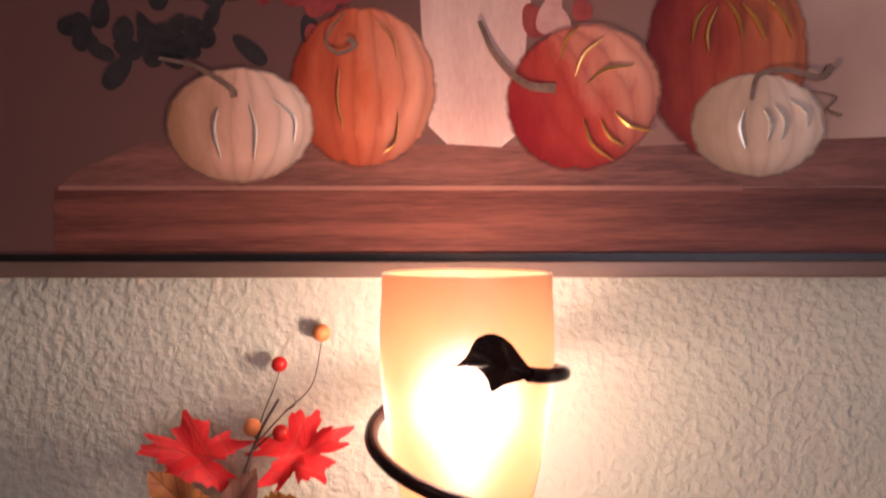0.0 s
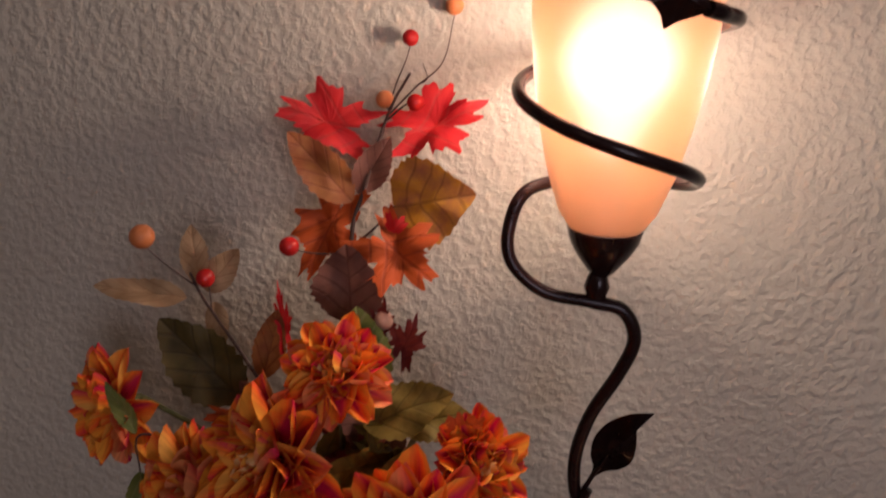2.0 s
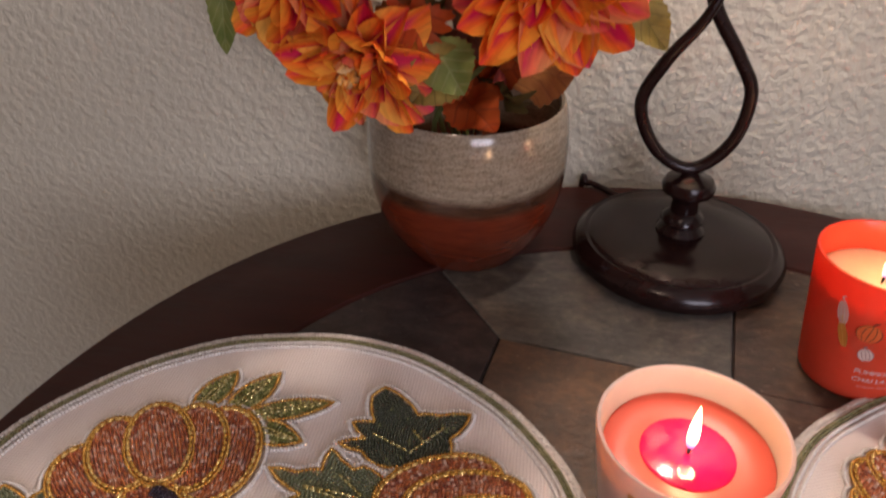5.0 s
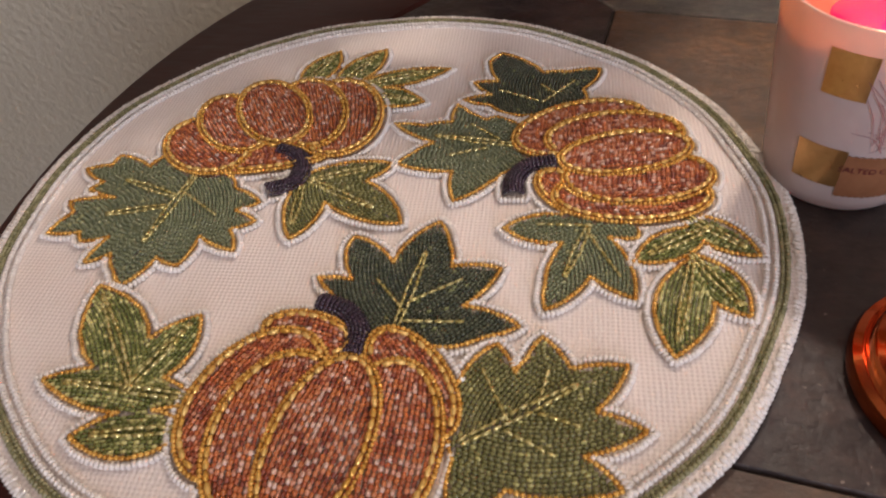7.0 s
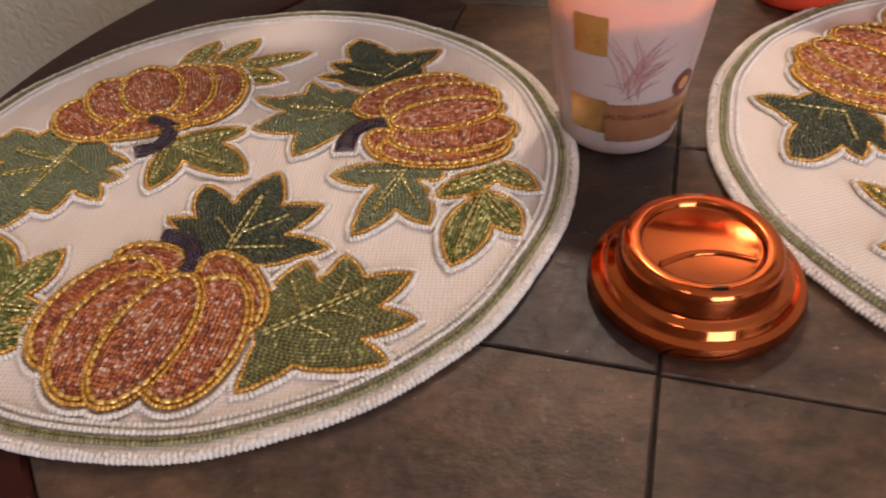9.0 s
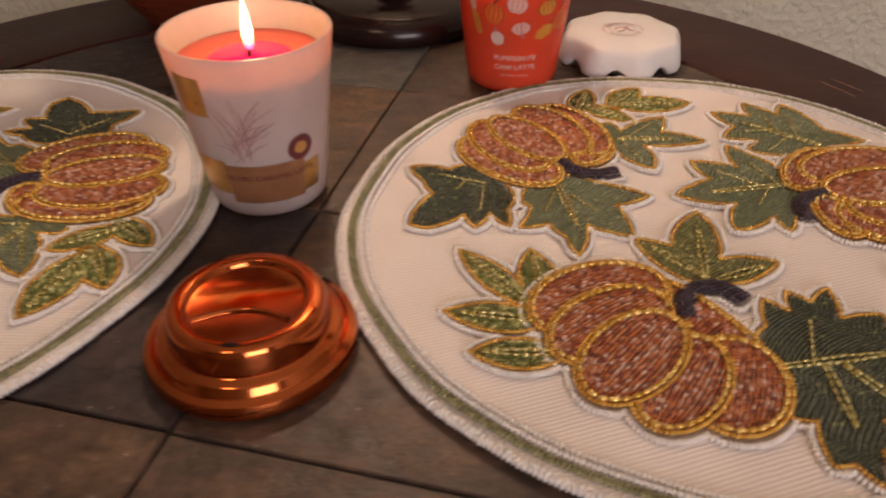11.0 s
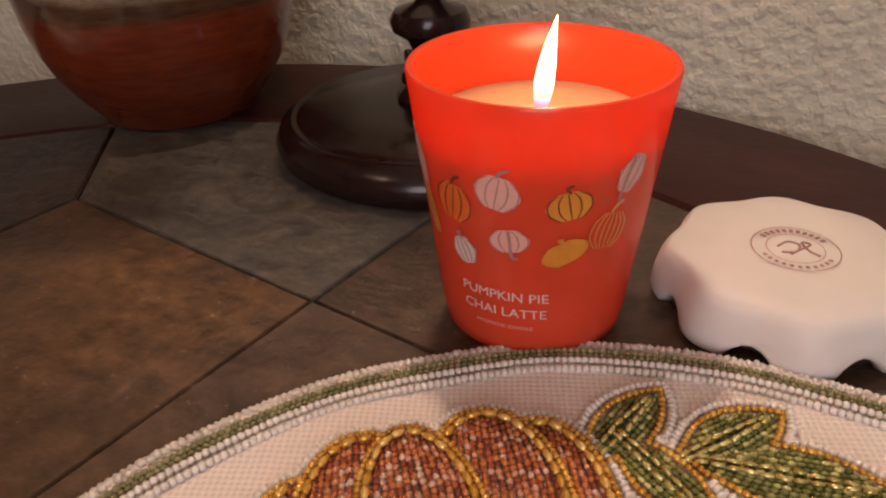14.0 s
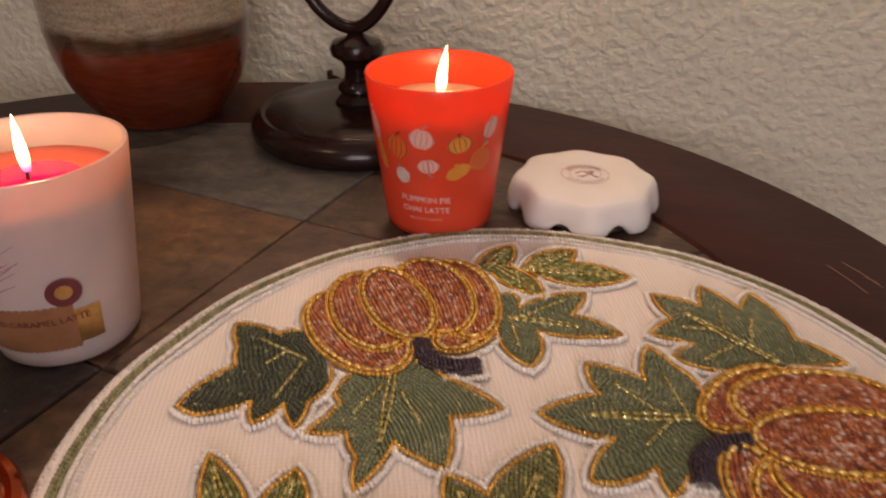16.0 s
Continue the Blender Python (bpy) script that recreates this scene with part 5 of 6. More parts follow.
def gourd_paint(name, cx, cz, rx, rz, tilt, dark, mid, light, ribs):
    """Brushed paint for a still-life pumpkin: tone runs across it, soft ribs follow its round."""
    m, n, l, p = nodes_of(name)
    mp = n.new("ShaderNodeMapping")
    mp.vector_type = "TEXTURE"
    mp.inputs["Location"].default_value = (cx, 0, cz)
    mp.inputs["Rotation"].default_value = (0, -tilt, 0)
    mp.inputs["Scale"].default_value = (rx, 1, rz)
    l.new(coords(n), mp.inputs["Vector"])
    xyz = n.new("ShaderNodeSeparateXYZ")
    l.new(mp.outputs["Vector"], xyz.inputs[0])

    def calc(op, a, b=None, c=None):
        q = n.new("ShaderNodeMath")
        q.operation = op
        for s, v in zip(q.inputs, (a, b, c)):
            if v is None:
                continue
            if isinstance(v, (int, float)):
                s.default_value = v
            else:
                l.new(v, s)
        return q.outputs[0]
    strokes = noise_tex(n, l, coords(n), 34, 5, 0.6, (1.6, 1, 0.6))
    v2 = calc("MULTIPLY", xyz.outputs["Z"], xyz.outputs["Z"])
    r2 = calc("MULTIPLY_ADD", xyz.outputs["X"], xyz.outputs["X"], v2)
    width = calc("SQRT", calc("MAXIMUM", calc("MULTIPLY_ADD", v2, -0.85, 1.0), 0.05))
    lon = calc("ADD", calc("DIVIDE", xyz.outputs["X"], width), calc("MULTIPLY", strokes, 0.24))
    rib = calc("POWER", calc("ABSOLUTE", calc("SINE", calc("MULTIPLY", lon, ribs * math.pi / 2))), 0.6)
    across = calc("ADD", calc("MULTIPLY_ADD", xyz.outputs["X"], 0.46, 0.24), calc("MULTIPLY", strokes, 0.52))
    col = ramp(n, l, across, [(0.10, dark), (0.48, mid), (0.86, light)])
    col = mixc(n, l, rib, mixc(n, l, 0.45, col, dark), col)
    low = calc("MULTIPLY_ADD", xyz.outputs["Z"], -0.35, calc("MULTIPLY_ADD", strokes, 0.35, r2))
    col = mixc(n, l, ramp(n, l, calc("MULTIPLY", low, 0.5), [(0.38, (0, 0, 0)), (0.84, (0.75, 0.75, 0.75))]), col, tuple(0.45 * c for c in dark))
    l.new(col, p.inputs["Base Color"])
    p.inputs["Roughness"].default_value = 0.45
    p.inputs["Specular IOR Level"].default_value = 0.14
    bump(n, l, noise_tex(n, l, coords(n), 420, 3), p, 0.2, 0.0005)
    # the brush leaves a soft, broken edge on the canvas
    edge = ramp(n, l, calc("MULTIPLY", calc("MULTIPLY_ADD", noise_tex(n, l, coords(n), 120, 4), 0.24, r2), 0.5), [(0.53, (1, 1, 1)), (0.60, (0, 0, 0))])
    l.new(edge, p.inputs["Alpha"])
    return m


def painted_pumpkin(cx, cz, rx, rz, a, b, light, ribs, depth, tilt=0.0, kind="p"):
    return daub("painted_pumpkin", oval(cx, cz, rx * 1.06, rz * 1.06, 0.018, 7, 72, tilt), depth, gourd_paint(kind + "_paint", cx, cz, rx, rz, tilt, a, b, light, ribs))


def foil_stroke(pts, w, parent, material):
    """Raised metallic stroke on the painting."""
    line = spline([(x, CY - 0.0026, z) for x, z in pts], 6)
    return part("gold_stroke", tube(line, w, 6, lambda s: 0.25 + 0.75 * math.sin(math.pi * min(1, max(0.02, s)))), material, parent)


GOLDSTROKE = grainy("gold_leaf_paint", (0.75, 0.42, 0.10), (0.90, 0.58, 0.18), 200, 0.28, 0.9, 0.05)
PEARL = grainy("pearl_leaf_paint", (0.75, 0.66, 0.58), (0.85, 0.78, 0.70), 200, 0.3, 0.5, 0.05)
daub("painted_jug", [(-0.060, 1.518), (-0.045, 1.503), (0.0, 1.500), (0.015, 1.512), (0.022, 1.60), (0.035, 1.70), (-0.070, 1.70), (-0.066, 1.60)], 2, tone("jug", (0.66, 0.35, 0.30), (0.90, 0.62, 0.54), 8, (3, 1, 1)))
pw = painted_pumpkin(-0.218, 1.519, 0.061, 0.047, (0.38, 0.17, 0.095), (0.76, 0.39, 0.28), (0.90, 0.62, 0.50), 6, 6, 0.0, "cream")
for pts in ([(-0.236, 1.533), (-0.239, 1.515), (-0.234, 1.492)], [(-0.209, 1.535), (-0.204, 1.515), (-0.206, 1.490)], [(-0.190, 1.540), (-0.172, 1.525), (-0.172, 1.505)]):
    foil_stroke(pts, 0.0014, pw, PEARL)
po = painted_pumpkin(-0.115, 1.550, 0.060, 0.066, (0.33, 0.040, 0.018), (0.70, 0.155, 0.070), (0.84, 0.36, 0.24), 6, 3, 0.0, "tall")
for pts in ([(-0.134, 1.565), (-0.136, 1.540), (-0.131, 1.515)], [(-0.098, 1.495), (-0.088, 1.505), (-0.085, 1.530)], [(-0.105, 1.605), (-0.090, 1.590), (-0.086, 1.570)]):
    foil_stroke(pts, 0.0008, po, GOLDSTROKE)
pb = painted_pumpkin(0.186, 1.575, 0.066, 0.085, (0.17, 0.012, 0.012), (0.40, 0.055, 0.026), (0.62, 0.17, 0.07), 6, 3, 0.0, "back")
for pts in ([(0.1698, 1.617), (0.1603, 1.6028), (0.157, 1.5839)], [(0.1778, 1.6146), (0.1698, 1.5957), (0.1707, 1.5777)], [(0.1839, 1.6217), (0.1948, 1.6052), (0.1981, 1.5886)], [(0.1981, 1.617), (0.21, 1.6028), (0.2171, 1.5863)], [(0.2171, 1.6217), (0.2312, 1.6075), (0.2393, 1.5886)]):
    foil_stroke(pts, 0.0015, pb, GOLDSTROKE)
pr = painted_pumpkin(0.068, 1.541, 0.064, 0.058, (0.26, 0.012, 0.014), (0.50, 0.060, 0.038), (0.80, 0.34, 0.23), 6, 6, 0.5, "tilted")
for pts in ([(0.0491, 1.5721), (0.0539, 1.5886), (0.0643, 1.5981)], [(0.061, 1.5579), (0.0681, 1.5758), (0.0841, 1.5891)], [(0.0718, 1.5522), (0.087, 1.564), (0.1092, 1.5664)], [(0.0941, 1.5285), (0.1059, 1.5172), (0.1248, 1.5125)], [(0.0822, 1.5224), (0.0893, 1.5082), (0.1021, 1.5002)], [(0.0681, 1.5224), (0.0752, 1.5021), (0.0927, 1.4883)]):
    foil_stroke(pts, 0.0016, pr, GOLDSTROKE)
ps = painted_pumpkin(0.211, 1.517, 0.054, 0.042, (0.403, 0.232, 0.155), (0.620, 0.403, 0.295), (0.837, 0.635, 0.512), 6, 6, 0.0, "small")
for pts in ([(0.200, 1.530), (0.196, 1.515), (0.201, 1.498)], [(0.216, 1.530), (0.222, 1.518), (0.219, 1.503)], [(0.236, 1.538), (0.250, 1.528), (0.252, 1.515)], [(0.225, 1.535), (0.233, 1.520), (0.231, 1.505)]):
    foil_stroke(pts, 0.0017, ps, PEARL)
STALK = tone("painted_stalk", (0.124, 0.062, 0.046), (0.310, 0.186, 0.139), 40)
for pts, w in (([(-0.285, 1.575), (-0.255, 1.568), (-0.225, 1.550), (-0.222, 1.542)], 0.0030), ([(-0.13, 1.612), (-0.145, 1.590), (-0.135, 1.578), (-0.12, 1.585), (-0.127, 1.590)], 0.0022), ([(-0.018, 1.604), (-0.004, 1.575), (0.020, 1.552), (0.045, 1.548)], 0.0042), ([(0.206, 1.538), (0.212, 1.558), (0.235, 1.562), (0.262, 1.556), (0.272, 1.566)], 0.0034), ([(0.255, 1.545), (0.275, 1.540), (0.268, 1.530), (0.280, 1.525)], 0.0012)):
    line = spline([(x, 0, z) for x, z in pts], 6)
    up_side, dn_side = [], []
    for i, q in enumerate(line):
        d = (line[min(i + 1, len(line) - 1)] - line[max(i - 1, 0)]).normalized()
        ww = w * (0.45 + 0.55 * i / len(line))
        up_side.append((q.x - d.z * ww, q.z + d.x * ww))
        dn_side.append((q.x + d.z * ww, q.z - d.x * ww))
    bm = bmesh.new()
    y = CY - 0.0030
    va, vb = [bm.verts.new((x, y, z)) for x, z in up_side], [bm.verts.new((x, y, z)) for x, z in dn_side]
    for i in range(len(va) - 1):
        bm.faces.new((va[i], va[i + 1], vb[i + 1], vb[i]))
    part("painted_stalk", bm, STALK, pic)
pl = random.Random(21)
for k in range(60):              # dark leaves and red blooms behind the pumpkins
    x, z = pl.uniform(-0.36, -0.09), pl.uniform(1.575, 1.67)
    if x < -0.22:
        z = 1.545 + (x + 0.36) * 0.35 + pl.uniform(0, 0.06)
    t = pl.uniform(0, 3)
    col = tone("painted_dark_leaf", (0.016, 0.012, 0.014), (0.060, 0.048, 0.048)) if x < -0.2 or (k % 3 == 0 and z < 1.61) else tone("painted_bloom", (0.186, 0.023, 0.028), (0.465, 0.085, 0.070))
    daub("painted_leaf", oval(x, z, pl.uniform(0.010, 0.018), pl.uniform(0.006, 0.010), 0.05, 3, 18, t), 2 + 0.014 * k, col)
for k in range(14):
    x, z = pl.uniform(0.02, 0.15), pl.uniform(1.60, 1.70)
    daub("painted_leaf", oval(x, z, pl.uniform(0.010, 0.02), pl.uniform(0.006, 0.012), 0.08, 3, 18, pl.uniform(0, 3)), 2 + 0.05 * k, tone("painted_bloom", (0.186, 0.023, 0.028), (0.465, 0.085, 0.070)) if k % 2 else tone("painted_rose", (0.465, 0.186, 0.171), (0.806, 0.434, 0.372)))

# ---------------------------------------------------------------- flowers
PET_OUT = petal_material("outer_petal_cloth", (0.64, 0.014, 0.070), (0.96, 0.150, 0.018), (0.98, 0.40, 0.04))
PET_MID = petal_material("middle_petal_cloth", (0.70, 0.035, 0.105), (0.97, 0.22, 0.028), (0.99, 0.50, 0.08))
PET_IN = petal_material("inner_petal_cloth", (0.72, 0.13, 0.020), (0.94, 0.44, 0.08), (0.98, 0.70, 0.32))
PET_PINK = petal_material("pink_petal_cloth", (0.70, 0.030, 0.110), (0.88, 0.17, 0.09), (0.94, 0.38, 0.14))
STEMG = grainy("green_plastic_stem", (0.10, 0.12, 0.03), (0.18, 0.20, 0.06), 60, 0.5)
STEMB = grainy("brown_paper_twig", (0.035, 0.016, 0.012), (0.085, 0.040, 0.028), 80, 0.7)


def petal_mesh(name, length, width, cup, curl, material, pinch=0.18):
    def fn(u, v):
        x = (u - 0.5) * 2
        w = width * (pinch + (1 - pinch) * math.sin(math.pi * min(1, v ** 0.95 * 0.92 + 0.05)) ** 0.8) * (1 if v < 0.98 else 0.22)
        z = cup * x * x * w + curl * length * v * v + 0.0016 * math.sin(v * 7 + x * 2) - 0.0012 * math.exp(-x * x * 30)
        return Vector((x * w, v * length, z))
    bm = sheet(fn, 6, 9)
    me = bpy.data.meshes.new(name)
    bm.to_mesh(me)
    bm.free()
    for f in me.polygons:
        f.use_smooth = True
    me.materials.append(material)
    return me


PETALS = {}


def petals(kind, r):
    key = (kind, round(r, 3))
    if key not in PETALS:
        if kind == "out":
            PETALS[key] = [petal_mesh("petal", r * q, r * w, 0.75, c, mm) for c, mm, q, w in ((0.16, PET_OUT, 0.88, 0.235), (-0.10, PET_MID, 0.84, 0.25), (0.24, PET_OUT, 0.92, 0.215), (0.05, PET_PINK, 0.86, 0.24))]
        elif kind == "mid":
            PETALS[key] = [petal_mesh("petal", r * 0.70, r * 0.215, 0.65, c, mm) for c, mm in ((0.16, PET_MID), (0.05, PET_PINK), (0.2, PET_OUT))]
        else:
            PETALS[key] = [petal_mesh("petal", r * 0.40, r * 0.115, 0.9, 0.32, mm) for mm in (PET_IN, PET_MID)]
    return PETALS[key]


def dahlia(place, facing, r, label, seed, squash=1.0):
    fr = random.Random(seed)
    f = Vector(facing).normalized()
    head = frame_to(place, f.orthogonal(), f)
    top = thing("dahlia", head, label, "artificial flower", "artificial dahlias")
    k = 0
    for kind, count, elev, off, reach in (("out", 12, -8, 0.3, 0.16), ("out", 12, 7, 0.0, 0.16), ("out", 12, 21, 0.5, 0.14), ("mid", 12, 35, 0.2, 0.12), ("mid", 9, 54, 0.6, 0.10), ("in", 9, 62, 0.3, 0.08), ("in", 7, 76, 0.1, 0.05), ("in", 4, 86, 0.4, 0.02)):
        for i in range(count):
            a = 360 * (i + off) / count + fr.uniform(-9, 9)
            e = elev * squash + fr.uniform(-11, 11)
            s = fr.uniform(0.86, 1.08)
            me = fr.choice(petals(kind, r))
            ob = new("petal", me)
            ob.parent = top
            ob.matrix_basis = pose(0, 0, 0, 0, 0, a) @ Matrix.Translation((0, r * reach * 0.5, r * (0.10 if kind == "in" else 0.02))) @ pose(0, 0, 0, e, fr.uniform(-26, 26), 0) @ Matrix.Diagonal((s, s, s, 1))
    part("calyx", lathe([(0.003, -0.30 * r), (0.10 * r, -0.20 * r), (0.20 * r, -0.04 * r), (0.12 * r, 0.06 * r), (0.02 * r, 0.10 * r)], 16), STEMG, top, "green plastic calyx")
    root = head.inverted() @ (VC + Vector((fr.uniform(-0.02, 0.02), fr.uniform(-0.02, 0.02), 0.03)))
    mouth = head.inverted() @ (VC + Vector((fr.uniform(-0.035, 0.035), fr.uniform(-0.035, 0.035), 0.125)))
    back = Vector((0, 0, -0.30 * r))
    part("stem", tube(spline([root, mouth, (mouth + back) / 2 + Vector((0, 0, -0.02)), back], 6), 0.0022, 8), STEMG, top, "green plastic stem")
    return top


dahlia((-0.144, -0.245, 1.010), (0.02, -0.93, 0.36), 0.063, "large orange and magenta cloth dahlia in full bloom", 1)
dahlia((-0.208, -0.190, 1.098), (0.05, -0.70, 0.75), 0.042, "small orange cloth dahlia facing upwards", 2, 1.25)
dahlia((-0.245, -0.215, 1.042), (-0.55, -0.70, 0.40), 0.064, "pink and orange cloth dahlia turned sideways", 3)
dahlia((-0.312, -0.195, 0.992), (-0.65, -0.72, 0.25), 0.062, "orange cloth dahlia drooping over the vase", 4)
dahlia((-0.262, -0.208, 0.944), (-0.30, -0.88, -0.25), 0.058, "pale orange cloth dahlia hanging at the rim", 5)
dahlia((-0.405, -0.130, 1.026), (-0.60, -0.65, -0.05), 0.054, "red and yellow cloth dahlia seen from behind", 6)
dahlia((-0.112, -0.195, 1.040), (0.60, -0.62, 0.40), 0.042, "orange cloth dahlia behind the large one", 7)

LEAFM = {
    "red": leaf_material("red_maple_cloth", (0.62, 0.020, 0.025), (0.75, 0.035, 0.030), (0.50, 0.06, 0.05)),
    "rust": leaf_material("rust_cloth", (0.45, 0.075, 0.012), (0.62, 0.115, 0.025), (0.22, 0.035, 0.015)),
    "brown": leaf_material("brown_orange_cloth", (0.30, 0.095, 0.035), (0.48, 0.20, 0.06), (0.17, 0.045, 0.025)),
    "gold": leaf_material("golden_brown_cloth", (0.34, 0.13, 0.06), (0.62, 0.30, 0.02), (0.12, 0.04, 0.02)),
    "mauve": leaf_material("mauve_brown_cloth", (0.18, 0.075, 0.055), (0.26, 0.11, 0.075), (0.09, 0.03, 0.022)),
    "beige": leaf_material("beige_cloth", (0.36, 0.22, 0.11), (0.55, 0.38, 0.22), (0.28, 0.14, 0.06)),
    "olive": leaf_material("olive_cloth", (0.17, 0.12, 0.025), (0.38, 0.27, 0.06), (0.12, 0.08, 0.02)),
    "dark": leaf_material("dark_green_cloth", (0.065, 0.050, 0.014), (0.12, 0.085, 0.024), (0.04, 0.028, 0.010)),
    "green": leaf_material("green_cloth", (0.12, 0.16, 0.035), (0.22, 0.24, 0.06), (0.30, 0.30, 0.12)),
    "wine": leaf_material("wine_cloth", (0.16, 0.020, 0.020), (0.28, 0.045, 0.030), (0.08, 0.01, 0.01)),
}


def cloth_leaf(root, tip, face, width, style, parent, maple=False, curl=0.15, seed=0, label=""):
    """A cloth leaf from root to tip; maple leaves have pointed, ragged lobes."""
    fr = random.Random(seed)
    root, tip = Vector(root), Vector(tip)
    length = (tip - root).length
    m = frame_to(root, tip - root, face)
    bm = bmesh.new()
    n = 88 if maple else 56
    edge = []
    for k in range(n):
        t = 2 * math.pi * k / n                      # angle seen from the leaf's middle; 90 degrees is the tip
        if maple:
            lob = abs(math.cos((t - math.pi / 2) * 2.5)) ** 0.8
            r = 0.50 + 0.50 * lob
            r *= 1 + 0.13 * math.cos(t * 14 + seed) + 0.07 * math.cos(t * 27 + 2 * seed) + fr.uniform(-0.06, 0.06)
            if abs(t - 3 * math.pi / 2) < 0.35:
                r *= 0.72
            x, y = r * math.cos(t) * width * 1.1, length * 0.46 + r * math.sin(t) * length * 0.54
        else:
            s = (math.sin(t) + 1) / 2
            w = math.sin(math.pi * min(1, s ** 0.8)) ** 0.8
            x = math.copysign(w, math.cos(t)) * width * (1 + 0.05 * math.cos(k * math.pi))
            y = s * length
        edge.append(Vector((x, y, 0)))
    mid = Vector((0, length * 0.46, 0))

    def shape(q):
        v = q.y / length
        return Vector((q.x, q.y, curl * length * v * v + 0.35 * abs(q.x) * (0.6 if maple else 0.8) + (0.0065 if maple else 0.004) * math.sin(q.x * 160 + seed) * math.sin(q.y * 120)))
    centre = bm.verts.new(shape(mid))
    prev = None
    for s in (0.33, 0.66, 1.0):
        ring = [bm.verts.new(shape(mid + (q - mid) * s)) for q in edge]
        for k in range(n):
            if prev is None:
                bm.faces.new((centre, ring[k], ring[(k + 1) % n]))
            else:
                bm.faces.new((prev[k], ring[k], ring[(k + 1) % n], prev[(k + 1) % n]))
        prev = ring
    return part("leaf", bm, LEAFM[style], parent, label, m, 80)


BERRY = {
    "orange": grainy("orange_berry_foam", (0.62, 0.17, 0.05), (0.75, 0.27, 0.09), 120, 0.45, relief=0.2, dist=0.0004),
    "red": grainy("red_berry_lacquer", (0.42, 0.012, 0.010), (0.55, 0.020, 0.015), 80, 0.22, relief=0.08),
    "pink": grainy("pink_berry_foam", (0.62, 0.30, 0.20), (0.72, 0.40, 0.28), 120, 0.5, relief=0.2, dist=0.0004),
}


def berry(place, r, style, parent):
    bm = lathe([(0.0008, -r)] + [(r * math.cos(t), r * math.sin(t)) for t in np.linspace(-1.4, 1.4, 12)] + [(0.0008, r * 0.96)], 20)
    return part("berry", bm, BERRY[style], parent, {"orange": "round orange berry", "red": "glossy red berry", "pink": "pale pink berry"}[style], Matrix.Translation(place))


def twig(points, r, parent, name="twig"):
    return part(name, tube(spline(points, 7), r, 8, lambda s: 1 - 0.55 * s), STEMB, parent)


def spray(name, label):
    return thing(name, Matrix.Identity(4), label, "artificial spray", "autumn leaf sprays")


IN = (VC.x + 0.01, VC.y + 0.02, TOP + 0.04)
MOUTH = (VC.x + 0.005, VC.y + 0.03, TOP + 0.13)
tall = spray("leaf_spray", "tall artificial spray of red maple leaves and berries")
twig([IN, MOUTH, (-0.205, -0.075, 1.02), (-0.224, -0.078, 1.150), (-0.215, -0.062, 1.205), (-0.199, -0.045, 1.262), (-0.186, -0.025, 1.290)], 0.0026, tall, "stem")
twig([(-0.206, -0.052, 1.232), (-0.198, -0.035, 1.275), (-0.190, -0.022, 1.300), (-0.187, -0.018, 1.312)], 0.0009, tall)
twig([(-0.200, -0.046, 1.258), (-0.180, -0.030, 1.280), (-0.160, -0.015, 1.300), (-0.152, -0.010, 1.338)], 0.0009, tall)
twig([(-0.199, -0.045, 1.262), (-0.204, -0.042, 1.266)], 0.0009, tall)
twig([(-0.200, -0.05, 1.255), (-0.185, -0.055, 1.268), (-0.176, -0.060, 1.271)], 0.0009, tall)
twig([(-0.180, -0.030, 1.281), (-0.172, -0.025, 1.286), (-0.176, -0.02, 1.298)], 0.0007, tall)
berry((-0.152, -0.012, 1.344), 0.0076, "orange", tall)
berry((-0.187, -0.017, 1.318), 0.0068, "red", tall)
berry((-0.204, -0.040, 1.270), 0.0074, "orange", tall)
berry((-0.176, -0.060, 1.271), 0.0068, "red", tall)
berry((-0.269, -0.100, 1.160), 0.0080, "red", tall)
twig([(-0.224, -0.078, 1.150), (-0.25, -0.09, 1.152), (-0.269, -0.100, 1.158)], 0.0010, tall)
cloth_leaf((-0.212, -0.050, 1.242), (-0.284, -0.066, 1.262), (-0.1, -0.9, 0.4), 0.028, "red", tall, True, 0.05, 1, "bright red maple leaf")
cloth_leaf((-0.198, -0.050, 1.240), (-0.122, -0.048, 1.268), (-0.1, -0.9, 0.4), 0.026, "red", tall, True, 0.05, 2, "bright red maple leaf")
cloth_leaf((-0.226, -0.066, 1.190), (-0.274, -0.078, 1.248), (0.1, -0.9, 0.2), 0.018, "brown", tall, False, 0.1, 3, "brown and gold leaf")
cloth_leaf((-0.222, -0.062, 1.196), (-0.196, -0.058, 1.244), (0.2, -0.9, 0.1), 0.014, "mauve", tall, False, 0.1, 4)
cloth_leaf((-0.191, -0.072, 1.189), (-0.128, -0.100, 1.208), (0.05, -0.95, 0.2), 0.036, "gold", tall, False, -0.1, 5, "broad golden brown leaf")
twig([(-0.224, -0.078, 1.155), (-0.205, -0.074, 1.172), (-0.190, -0.072, 1.190)], 0.0014, tall)
cloth_leaf((-0.226, -0.062, 1.205), (-0.262, -0.070, 1.128), (-0.2, -0.95, 0.2), 0.025, "rust", tall, True, 0.1, 6, "rust orange oak leaf")
cloth_leaf((-0.207, -0.095, 1.178), (-0.152, -0.118, 1.142), (0.1, -0.9, 0.4), 0.030, "rust", tall, True, 0.1, 7, "rust orange maple leaf")
cloth_leaf((-0.190, -0.090, 1.170), (-0.176, -0.095, 1.188), (0.1, -0.9, 0.3), 0.014, "red", tall, True, 0.1, 8)
